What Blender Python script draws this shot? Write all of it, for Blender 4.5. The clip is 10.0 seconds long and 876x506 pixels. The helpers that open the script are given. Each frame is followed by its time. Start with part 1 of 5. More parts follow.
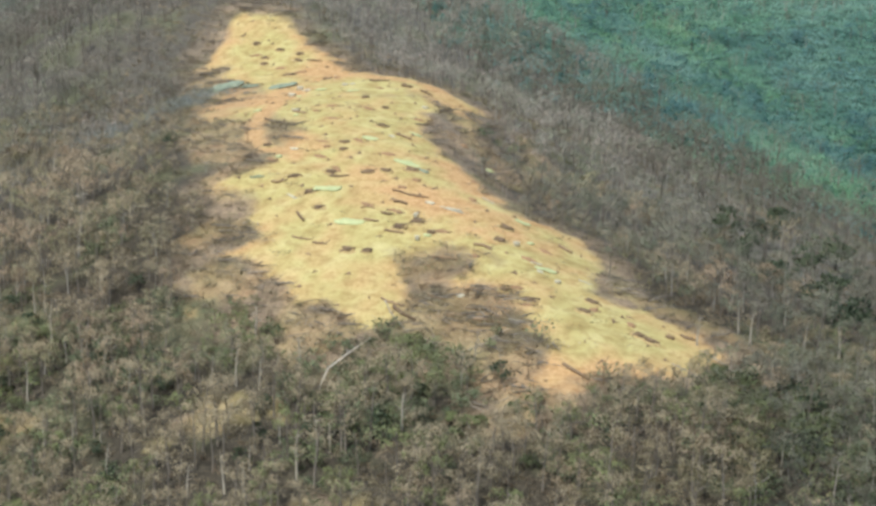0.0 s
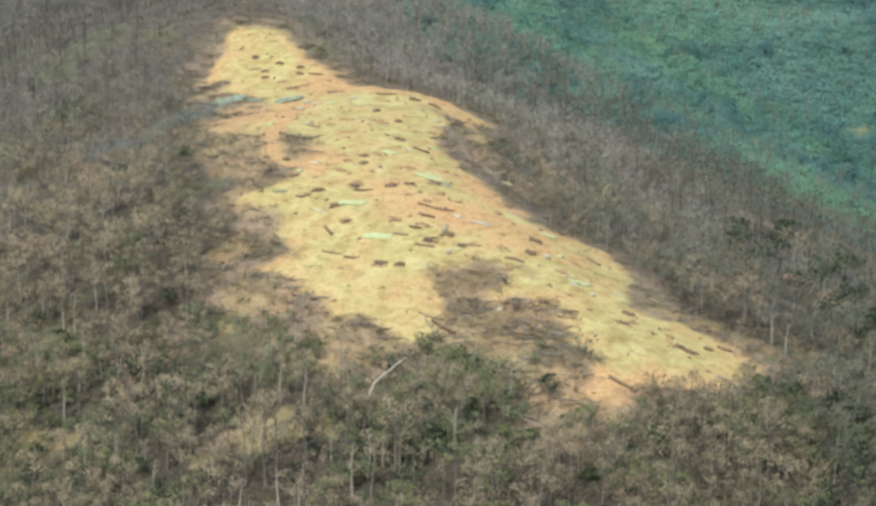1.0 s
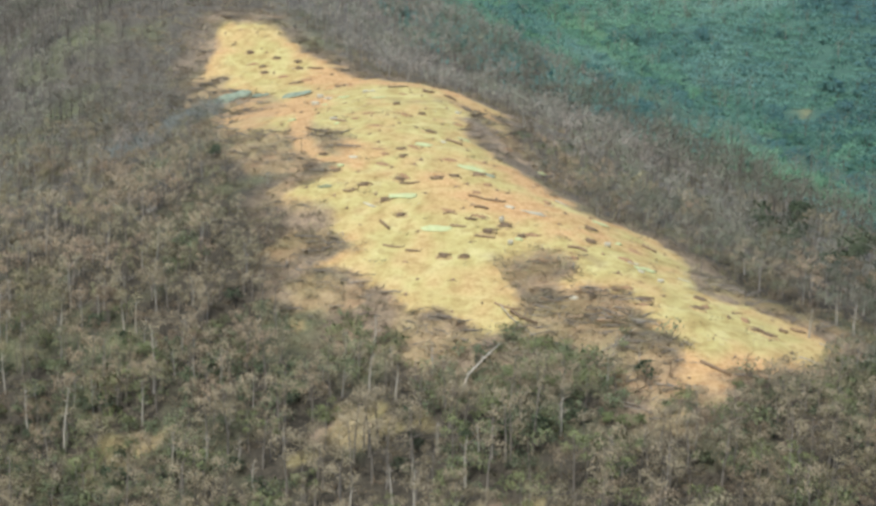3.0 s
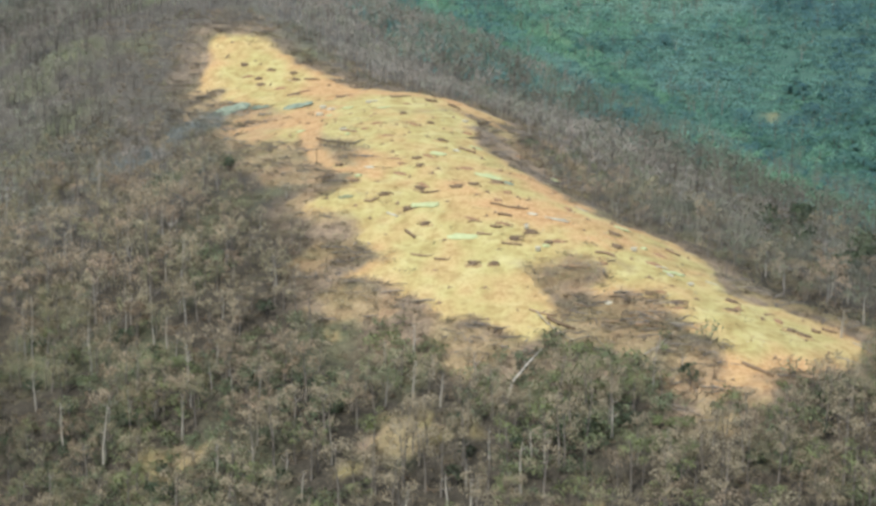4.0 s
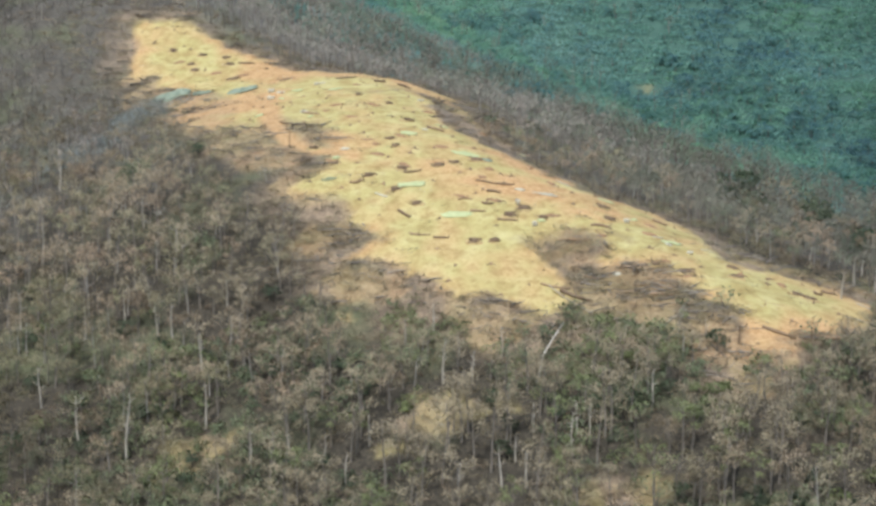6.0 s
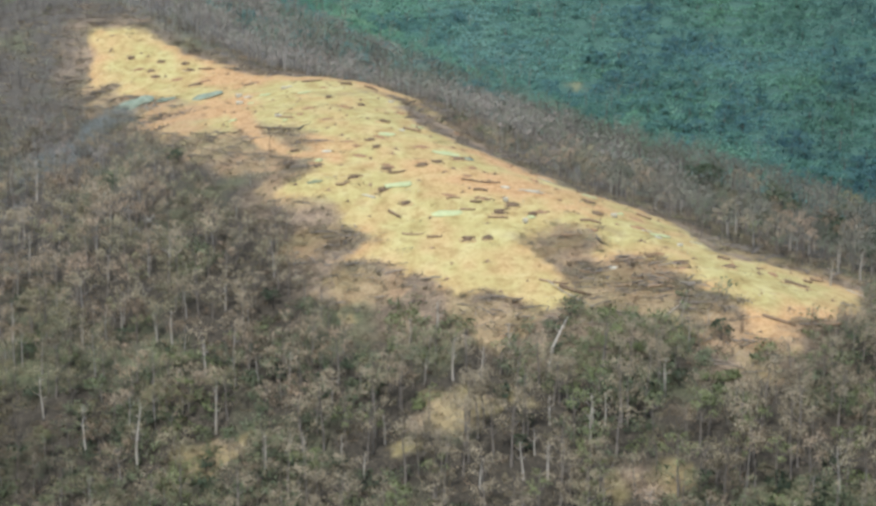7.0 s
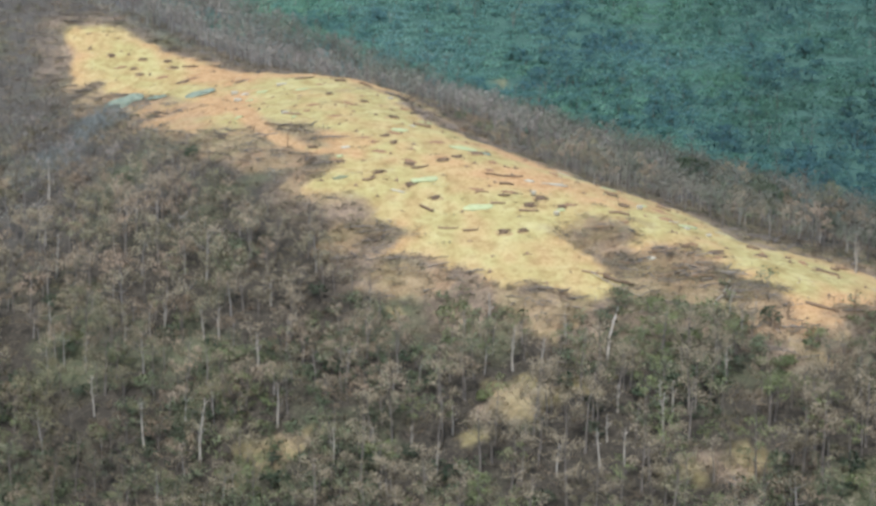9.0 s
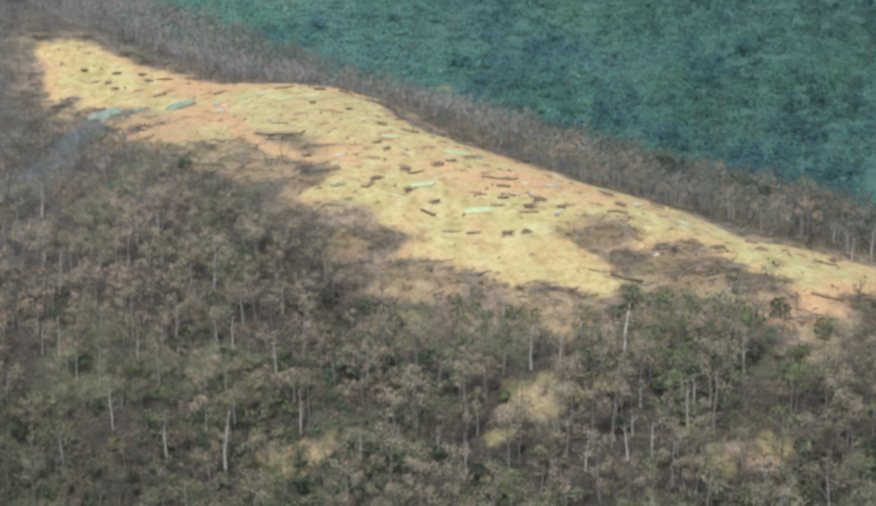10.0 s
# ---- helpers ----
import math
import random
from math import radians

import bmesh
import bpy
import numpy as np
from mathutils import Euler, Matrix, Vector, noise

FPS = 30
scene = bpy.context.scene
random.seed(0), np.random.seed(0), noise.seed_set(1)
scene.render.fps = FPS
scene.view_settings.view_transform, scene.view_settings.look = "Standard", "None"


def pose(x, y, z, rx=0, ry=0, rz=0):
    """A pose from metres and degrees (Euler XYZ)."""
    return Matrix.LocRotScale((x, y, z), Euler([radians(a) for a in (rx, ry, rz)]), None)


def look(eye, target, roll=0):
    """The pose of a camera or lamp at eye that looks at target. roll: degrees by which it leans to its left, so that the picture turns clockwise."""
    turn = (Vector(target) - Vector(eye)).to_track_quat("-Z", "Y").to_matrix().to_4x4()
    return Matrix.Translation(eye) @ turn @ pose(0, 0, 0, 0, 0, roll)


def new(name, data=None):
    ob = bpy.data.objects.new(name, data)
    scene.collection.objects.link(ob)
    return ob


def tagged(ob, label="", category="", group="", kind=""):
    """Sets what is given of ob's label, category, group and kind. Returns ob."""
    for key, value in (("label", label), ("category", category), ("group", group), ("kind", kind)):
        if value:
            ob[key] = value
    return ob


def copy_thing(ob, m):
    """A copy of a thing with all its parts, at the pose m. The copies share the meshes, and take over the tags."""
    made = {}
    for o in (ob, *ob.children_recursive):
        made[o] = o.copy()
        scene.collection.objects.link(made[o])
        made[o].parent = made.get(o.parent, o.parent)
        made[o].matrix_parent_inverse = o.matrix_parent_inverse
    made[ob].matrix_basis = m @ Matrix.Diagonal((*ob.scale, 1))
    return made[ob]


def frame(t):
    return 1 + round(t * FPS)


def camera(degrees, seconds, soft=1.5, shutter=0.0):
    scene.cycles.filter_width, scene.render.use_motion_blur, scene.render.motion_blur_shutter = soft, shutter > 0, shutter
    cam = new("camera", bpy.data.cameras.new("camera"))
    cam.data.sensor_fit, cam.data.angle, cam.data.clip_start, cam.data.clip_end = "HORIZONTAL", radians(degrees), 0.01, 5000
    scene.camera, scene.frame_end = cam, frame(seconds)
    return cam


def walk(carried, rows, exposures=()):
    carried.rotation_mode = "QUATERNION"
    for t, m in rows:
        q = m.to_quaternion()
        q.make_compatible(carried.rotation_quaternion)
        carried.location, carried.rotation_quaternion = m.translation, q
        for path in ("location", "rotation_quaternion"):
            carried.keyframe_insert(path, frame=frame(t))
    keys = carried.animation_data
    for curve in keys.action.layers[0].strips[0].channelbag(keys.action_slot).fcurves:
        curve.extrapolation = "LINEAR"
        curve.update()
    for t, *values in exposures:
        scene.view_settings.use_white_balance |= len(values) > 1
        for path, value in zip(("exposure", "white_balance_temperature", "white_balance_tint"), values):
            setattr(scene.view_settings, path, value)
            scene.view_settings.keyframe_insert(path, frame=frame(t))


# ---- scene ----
# The camera flies past the ridge: seconds, place in metres, then yaw to the left, pitch and roll in degrees.
PATH = [
    (0.0, 100.05, -390.71, 95.04, 12.092, -15.231, 1.493),
    (0.5, 89.31, -393.23, 95.23, 11.041, -15.082, 1.390),
    (1.0, 79.23, -395.97, 95.43, 9.761, -14.878, 1.740),
    (1.5, 69.93, -398.11, 95.37, 9.346, -14.801, 2.297),
    (2.0, 59.04, -399.74, 95.13, 8.141, -14.793, 1.858),
    (2.5, 47.78, -401.59, 95.19, 6.635, -15.096, 1.598),
    (2.7, 43.46, -402.13, 95.10, 5.954, -15.030, 1.531),
    (3.8, 19.72, -405.08, 94.63, 3.171, -15.110, 1.008),
    (4.0, 15.40, -405.62, 94.55, 2.654, -14.714, 0.879),
    (4.5, 3.76, -405.42, 93.84, 1.663, -14.245, -0.057),
    (5.0, -6.99, -406.00, 93.81, 0.000, -14.322, 0.000),
    (5.5, -17.38, -406.38, 93.91, -1.575, -14.852, 0.211),
    (5.7, -21.99, -406.55, 93.93, -2.471, -15.036, 0.266),
    (6.8, -47.33, -407.51, 94.04, -7.445, -15.354, 0.183),
    (7.0, -51.94, -407.68, 94.06, -7.664, -15.101, -0.232),
    (7.5, -62.43, -407.16, 93.87, -8.530, -15.330, -0.033),
    (8.0, -73.19, -406.81, 93.82, -10.034, -15.370, -0.066),
    (8.5, -83.65, -406.30, 94.03, -10.866, -15.393, 0.103),
    (9.0, -94.43, -405.53, 94.33, -12.862, -15.124, 0.410),
    (9.5, -105.73, -404.83, 94.46, -14.261, -14.307, -0.490),
    (10.0, -116.71, -403.96, 94.39, -15.945, -14.886, -0.546),
]


def flown(x, y, z, yaw, pitch, roll):
    a, b = radians(yaw), radians(pitch)
    ahead = Vector((-math.sin(a) * math.cos(b), math.cos(a) * math.cos(b), math.sin(b)))
    eye = Vector((x, y, z))
    return look(eye, eye + ahead * 100.0, roll)


cam = camera(24.569, 10.0, soft=3.05)
walk(cam, [(row[0], flown(*row[1:])) for row in PATH], [(0.0, 0.16, 6180, 8), (5.0, 0.135, 6000, 9.5), (10.0, 0.07, 5700, 13)])

# ---- light: a high hazy sun and the open sky ----
SUN_ELEVATION, SUN_TURN = 62.0, 205.0  # degrees; the turn runs clockwise from +y
world = bpy.data.worlds.new("sky")
scene.world = world
world.use_nodes = True
sky = world.node_tree.nodes.new("ShaderNodeTexSky")
sky.sky_type, sky.sun_disc = "NISHITA", False
sky.sun_elevation, sky.sun_rotation = radians(SUN_ELEVATION), radians(SUN_TURN)
sky.dust_density, sky.air_density = 2.5, 1.2
background = world.node_tree.nodes["Background"]
world.node_tree.links.new(sky.outputs[0], background.inputs[0])
background.inputs[1].default_value = 0.12
sun = new("sun", bpy.data.lights.new("sun", "SUN"))
sun.data.energy, sun.data.angle, sun.data.color = 3.68, radians(1.5), (1.0, 0.972, 0.92)
_e, _a = radians(SUN_ELEVATION), radians(SUN_TURN)
sun.matrix_world = look((0, 0, 300), Vector((0, 0, 300)) - Vector((math.sin(_a) * math.cos(_e), math.cos(_a) * math.cos(_e), math.sin(_e))))


# ---- the lie of the land ----
CREST_Y = [-220, -72, -20, 35, 84, 123, 150, 250, 420]
CREST_X = [120, 64, 31, 3, -5, -36, -60, -95, -150]
CREST_Z = [-48, -11, -3.5, 4, 4, 5, 10, 13, 30]
SWELL_X, SWELL_Y, SWELL_STEP = -140.0, -160.0, 40.0
SWELL = np.array([
    [1.4, 4.4, 7.7, 10.0, 8.4, 2.9, -4.1, -10.2],
    [5.7, 8.2, 10.1, 11.7, 10.7, -1.5, -5.1, -4.9],
    [9.4, 12.6, 13.0, 11.0, 10.1, -6.0, -2.0, 1.3],
    [11.8, 16.0, 17.8, 14.8, 0.0, -6.6, 4.5, 6.4],
    [12.8, 16.1, 17.9, 12.9, -3.4, -3.3, 2.6, 7.1],
    [13.9, 14.1, 14.0, 5.0, -9.7, -7.0, -0.2, 6.7],
    [16.2, 13.2, 9.4, 3.6, -2.4, -2.7, 1.6, 8.1],
    [18.0, 13.7, 1.4, -8.7, -2.4, 2.3, 6.3, 12.1],
    [15.8, 12.4, 3.4, -5.2, -1.0, 4.4, 9.5, 16.2],
    [10.0, 7.9, 4.7, 2.8, 4.5, 6.9, 9.9, 14.3],
    [2.7, 4.0, 6.2, 8.8, 10.1, 9.6, 8.7, 7.5],
])


def wave(x, y, size, seed):
    """Smooth value noise from -1 to 1 over numpy arrays."""
    x, y = np.asarray(x, float) / size, np.asarray(y, float) / size
    xi, yi = np.floor(x), np.floor(y)
    u, v = x - xi, y - yi
    u, v = u * u * (3 - 2 * u), v * v * (3 - 2 * v)

    def h(i, j):
        s = np.sin(i * 127.1 + j * 311.7 + seed * 74.7) * 43758.5453
        return s - np.floor(s)
    a, b, c, d = h(xi, yi), h(xi + 1, yi), h(xi, yi + 1), h(xi + 1, yi + 1)
    return 2 * (a + (b - a) * u + (c - a) * v + (a - b - c + d) * u * v) - 1


def soft_max(a, b, k):
    return 0.5 * (a + b + np.sqrt((a - b) ** 2 + k * k))


def spline_weight(t):
    t = np.abs(t)
    return np.where(t < 1, 2 / 3 - t * t + t ** 3 / 2, np.where(t < 2, (2 - t) ** 3 / 6, 0))


def height(x, y):
    """The ground's height: a ridge with a bent crest, a valley behind it and the next mountain's flank."""
    x, y = np.broadcast_arrays(np.asarray(x, float), np.asarray(y, float))
    xs, zs = 0, 0
    for o, w in ((-24, 0.15), (-12, 0.2), (0, 0.3), (12, 0.2), (24, 0.15)):
        xs = xs + w * np.interp(y + o, CREST_Y, CREST_X)
        zs = zs + w * np.interp(y + o, CREST_Y, CREST_Z)
    ridge = zs - 0.46 * (np.sqrt(((x - xs) * 0.9) ** 2 + 256) - 16)
    far = -187 + 0.18 * x + 0.308 * y
    fold = np.clip((y - 230) / 200, 0, 1)
    far = far + fold * (15 * wave(x + 0.4 * y, y, 130, 3) + 6 * wave(x, y, 55, 4))
    far = np.where(far > 60, 60 + 130 * (1 - np.exp(-(far - 60) / 130)), far)
    z = soft_max(soft_max(ridge, far, 16.0), -78.0, 14.0)
    for j in range(SWELL.shape[0]):
        wy = spline_weight((y - SWELL_Y) / SWELL_STEP - j)
        for i in range(SWELL.shape[1]):
            z = z + SWELL[j, i] * wy * spline_weight((x - SWELL_X) / SWELL_STEP - i)
    return z


# The outline of the bare hilltop, in plan, from its far knoll round by the eastern edge.
EDGE_EAST = [(-72, 141), (-60, 142), (-55, 134), (-45, 124), (-37, 114), (-31, 101), (-22, 98), (-12, 97), (-2, 88), (6, 80), (11, 74), (5, 62),
             (0, 54), (5, 36), (12, 26), (19, 18), (25, 6), (35, 0), (45, 1), (50, -10), (54, -33), (65, -36), (74, -39), (80, -46),
             (73, -63), (66, -72), (60.5, -70.5), (58, -75.5), (54, -81), (46, -79), (45, -73), (49.5, -67), (49.4, -58), (41, -58), (39, -51)]
EDGE_WEST = [(40, -42), (35, -39.5), (29, -42), (28.4, -31), (23, -26.5), (17.7, -30.5), (18, -40), (23.4, -48), (27, -55.5), (21.5, -57),
             (16, -58), (10.5, -54), (4.3, -49), (-6, -40.5), (-10.6, -36.7), (-16, -32), (-23, -31.5), (-17.4, -28), (-12.3, -26),
             (-17, -19.7), (-24, -11), (-30, -2.5), (-29.5, 1.5), (-24, 8), (-21.7, 12), (-28, 22), (-37, 35.6), (-43, 45), (-51.5, 62),
             (-48.5, 72), (-53, 91), (-65, 104), (-65.5, 113.7), (-71, 111.7), (-73, 120), (-71, 126.6), (-72.6, 136)]
EDGE = np.array(EDGE_EAST + EDGE_WEST, float)
# Islands of cut brush left in it: place, half length, half width, turn in degrees.
ISLANDS = [(-27.2, 32, 13, 3.6, -63), (-9, 66, 5.5, 2.2, 8), (24, -32, 7.5, 5.5, 0), (-76, 128, 4, 5, 20), (5, 58.5, 5.5, 2.2, -60), (-2, 69, 5, 1.6, -50)]
# Felled branches and poles on scraped soil.
SLASH = [(33, -53, 15, 10, 5), (8, -56, 13, 6, -25), (-16, -40, 14, 6, -30), (-24, -22, 9, 7, 40), (9, 63, 13, 7, -65), (-42, 34, 20, 9, 115), (46, -70, 8, 10, 20),
         (-28, 2, 9, 6, 130), (66, -31, 17, 5, -25), (-56, 70, 16, 8, 115), (-70, 102, 12, 7, 125), (20, 40, 14, 4, -60)]
THICKET = (69, -79, 15, 8, 25)  # woods that close in on the clearing's lower end
# Low scrub where no tree stands: below the clearing's rim and along its western flank.
TREELESS = [(27, -67, 25, 10, 0), (13, 46, 24, 8, -56), (57.5, -19, 17, 2.6, -64), (76, -41, 12, 3, -36), (-40, 28, 26, 9, 118), (-56, 78, 24, 9, 118), (-2, -56, 20, 6, -20)]
# Small bare or grassy places in the woods round it.
PATCHES = [(23.5, -34, 7, 8, 0), (-48.5, -69.5, 4.2, 2.8, 0), (-45, -71, 3.4, 2.2, 20), (-51.5, -72, 2.6, 1.6, 0), (-9.5, -78.8, 3.6, 2.2, 0), (-4.6, -81.5, 3.8, 2.4, 0), (-6.5, -76, 3, 1.8, 0), (-1, -79, 2.4, 1.4, 0), (-16, -42, 11, 3.5, -25), (19.5, -106.5, 4.2, 2.6, 0), (25, -110, 3.6, 2, 0), (3, -61, 5, 2.5, 0), (44, -85, 4, 3, 0), (-33, 14, 6, 2.5, -50),
           (24, 62, 8, 2.5, -60), (-46, 32, 6, 2, -55), (-92, 60, 4, 3, 0), (109, 372, 5.5, 4, 0)]


# Where the rim fades into brush, and a trail of trodden clay along the western flank.
SOFT_RIM = [(-27, -10, 12, 9, 0), (-36, 28, 30, 14, 118), (-56, 78, 32, 15, 118), (33, -52, 18, 11, 0), (47, -76, 12, 9, 0), (62, -73, 12, 4, 0), (15, 57, 14, 6, -62)]
WASH = (-47, 62, 40, 19, 118)  # soil washed down the western flank
# Where smoke drifts down the flank, imitated with blue-grey twigs.
SMOKE_TRACE = (-66, 84, 20, 6.5, 62)
TRAIL = [(-56, 66), (-48, 70), (-40, 67), (-35.8, 57), (-35.5, 47), (-33.8, 34), (-30.6, 23.5), (-25.3, 16.4), (-20.7, 14)]


def trail_distance(x, y):
    best = np.full(np.shape(x), 1e9)
    for (ax, ay), (bx, by) in zip(TRAIL, TRAIL[1:]):
        dx, dy = bx - ax, by - ay
        k = np.clip(((x - ax) * dx + (y - ay) * dy) / (dx * dx + dy * dy), 0, 1)
        best = np.minimum(best, np.hypot(x - ax - k * dx, y - ay - k * dy))
    return best


def edge_distance(x, y):
    """Metres from the outline, positive inside."""
    x, y = np.asarray(x, float), np.asarray(y, float)
    best, inside = np.full(x.shape, 1e9), np.zeros(x.shape, bool)
    for (ax, ay), (bx, by) in zip(EDGE, np.roll(EDGE, -1, 0)):
        dx, dy = bx - ax, by - ay
        s = np.clip(((x - ax) * dx + (y - ay) * dy) / (dx * dx + dy * dy), 0, 1)
        best = np.minimum(best, np.hypot(x - ax - s * dx, y - ay - s * dy))
        if dy:
            inside ^= ((ay > y) != (by > y)) & (x < ax + (y - ay) / dy * dx)
    return np.where(inside, best, -best)


def spot(x, y, place):
    """About 1 in the middle of an ellipse, 0 at its rim, negative outside."""
    cx, cy, a, b, turn = place
    c, s = math.cos(radians(turn)), math.sin(radians(turn))
    u, v = (x - cx) * c + (y - cy) * s, -(x - cx) * s + (y - cy) * c
    return 1 - np.sqrt((u / a) ** 2 + (v / b) ** 2)


def bareness(x, y):
    """1 on bare soil, 0 under the woods."""
    x, y = np.asarray(x, float), np.asarray(y, float)
    ragged = 1.6 * wave(x, y, 7, 11) + 1.2 * wave(x, y, 3, 12) + 0.7 * wave(x, y, 1.3, 13)
    streaks = 2.6 * wave(x + 0.6 * y, 0.35 * y - 0.2 * x, 3.2, 14) + 1.5 * wave(x, y, 6, 15)
    fade = 0
    for place in SOFT_RIM:
        fade = np.maximum(fade, np.clip(spot(x, y, place) * 2.5, 0, 1))
    b = np.clip((edge_distance(x, y) + ragged + 0.7 * fade * streaks) / (2.2 + 6 * fade) + 0.5 - 0.3 * fade, 0, 1)
    for place in TREELESS[4:6]:
        k = spot(x, y, place) * 9 + streaks * 1.6 + ragged
        b = np.maximum(b, np.clip((k - 3.5) / 5.0, 0, 0.3))
    for place in SLASH:
        k = spot(x, y, place) * min(place[2], place[3]) + 2.0 * ragged + 0.6 * streaks
        b = np.maximum(b, np.clip((k - 0.4) / 4.0, 0, 0.55 if place[1] > 60 and place[0] > 0 else 0.34))
    fingers = wave(0.65 * x - 0.75 * y, 0.28 * (0.75 * x + 0.65 * y), 4.0, 16) + 0.6 * wave(0.65 * x - 0.75 * y, 0.3 * (0.75 * x + 0.65 * y), 1.8, 17)
    flank = np.clip(spot(x, y, WASH) * 2.5, 0, 1)
    b = np.maximum(b, flank * np.clip((edge_distance(x, y) + 7.2 + 9 * fingers) / 8, 0, 0.76))
    for place in ISLANDS:
        k = spot(x, y, place) * min(place[2], place[3]) + 0.8 * ragged
        b = b * np.clip(1 - (k + 1.2 + 0.8 * streaks) / 4.2, 0.4 if place is ISLANDS[0] else 0.64, 1)
    for place in PATCHES:
        k = spot(x, y, place) * min(place[2], place[3]) + 1.6 * ragged
        b = np.maximum(b, np.clip((k + 1.4 * streaks - 0.2) / 4.5, 0, np.where(y > -60, 0.32, 0.38)))
    return np.maximum(b, np.clip(1.5 - trail_distance(x, y) / 2.3 + 0.15 * ragged, 0, 0.9))


def relief(x, y, bare):
    """Scraped mounds and hollows on the bare soil, hummocks in the woods."""
    return bare * (0.28 * wave(x, y, 5, 21) + 0.14 * wave(x, y, 2.2, 22)) + (1 - bare) * (0.6 * wave(x, y, 9, 23) + 0.25 * wave(x, y, 3, 24))


def surface(x, y):
    """The finished ground's height."""
    return height(x, y) + relief(x, y, bareness(x, y))


# ---- materials ----
def material(name, rough=0.9):
    m = bpy.data.materials.new(name)
    m.use_nodes = True
    nodes = m.node_tree.nodes
    shader = nodes["Principled BSDF"]
    shader.inputs["Roughness"].default_value = rough
    shader.inputs["Specular IOR Level"].default_value = 0.25
    return m, nodes, m.node_tree.links, shader


def noise_node(nodes, links, size, detail=4.0, coords=None, rough=0.55):
    n = nodes.new("ShaderNodeTexNoise")
    n.inputs["Scale"].default_value, n.inputs["Detail"].default_value, n.inputs["Roughness"].default_value = 1.0 / size, detail, rough
    links.new(coords, n.inputs["Vector"])
    return n.outputs["Fac"]


def ramp(nodes, links, fac, stops):
    r = nodes.new("ShaderNodeValToRGB")
    while len(r.color_ramp.elements) < len(stops):
        r.color_ramp.elements.new(0.5)
    for e, (p, c) in zip(r.color_ramp.elements, stops):
        e.position, e.color = p, (*c, 1)
    links.new(fac, r.inputs[0])
    return r.outputs[0]


def mix(nodes, links, fac, a, b, kind="MIX"):
    m = nodes.new("ShaderNodeMix")
    m.data_type, m.blend_type = "RGBA", kind
    for value, socket in ((fac, m.inputs[0]), (a, m.inputs[6]), (b, m.inputs[7])):
        if isinstance(value, (int, float)):
            socket.default_value = value
        elif isinstance(value, tuple):
            socket.default_value = (*value, 1)
        else:
            links.new(value, socket)
    return m.outputs[2]


def attribute(nodes, name):
    a = nodes.new("ShaderNodeAttribute")
    a.attribute_name = name
    return a.outputs["Fac"]


def bump(nodes, links, fac, strength, distance, shader):
    b = nodes.new("ShaderNodeBump")
    b.inputs["Strength"].default_value, b.inputs["Distance"].default_value = strength, distance
    links.new(fac, b.inputs["Height"])
    links.new(b.outputs[0], shader.inputs["Normal"])


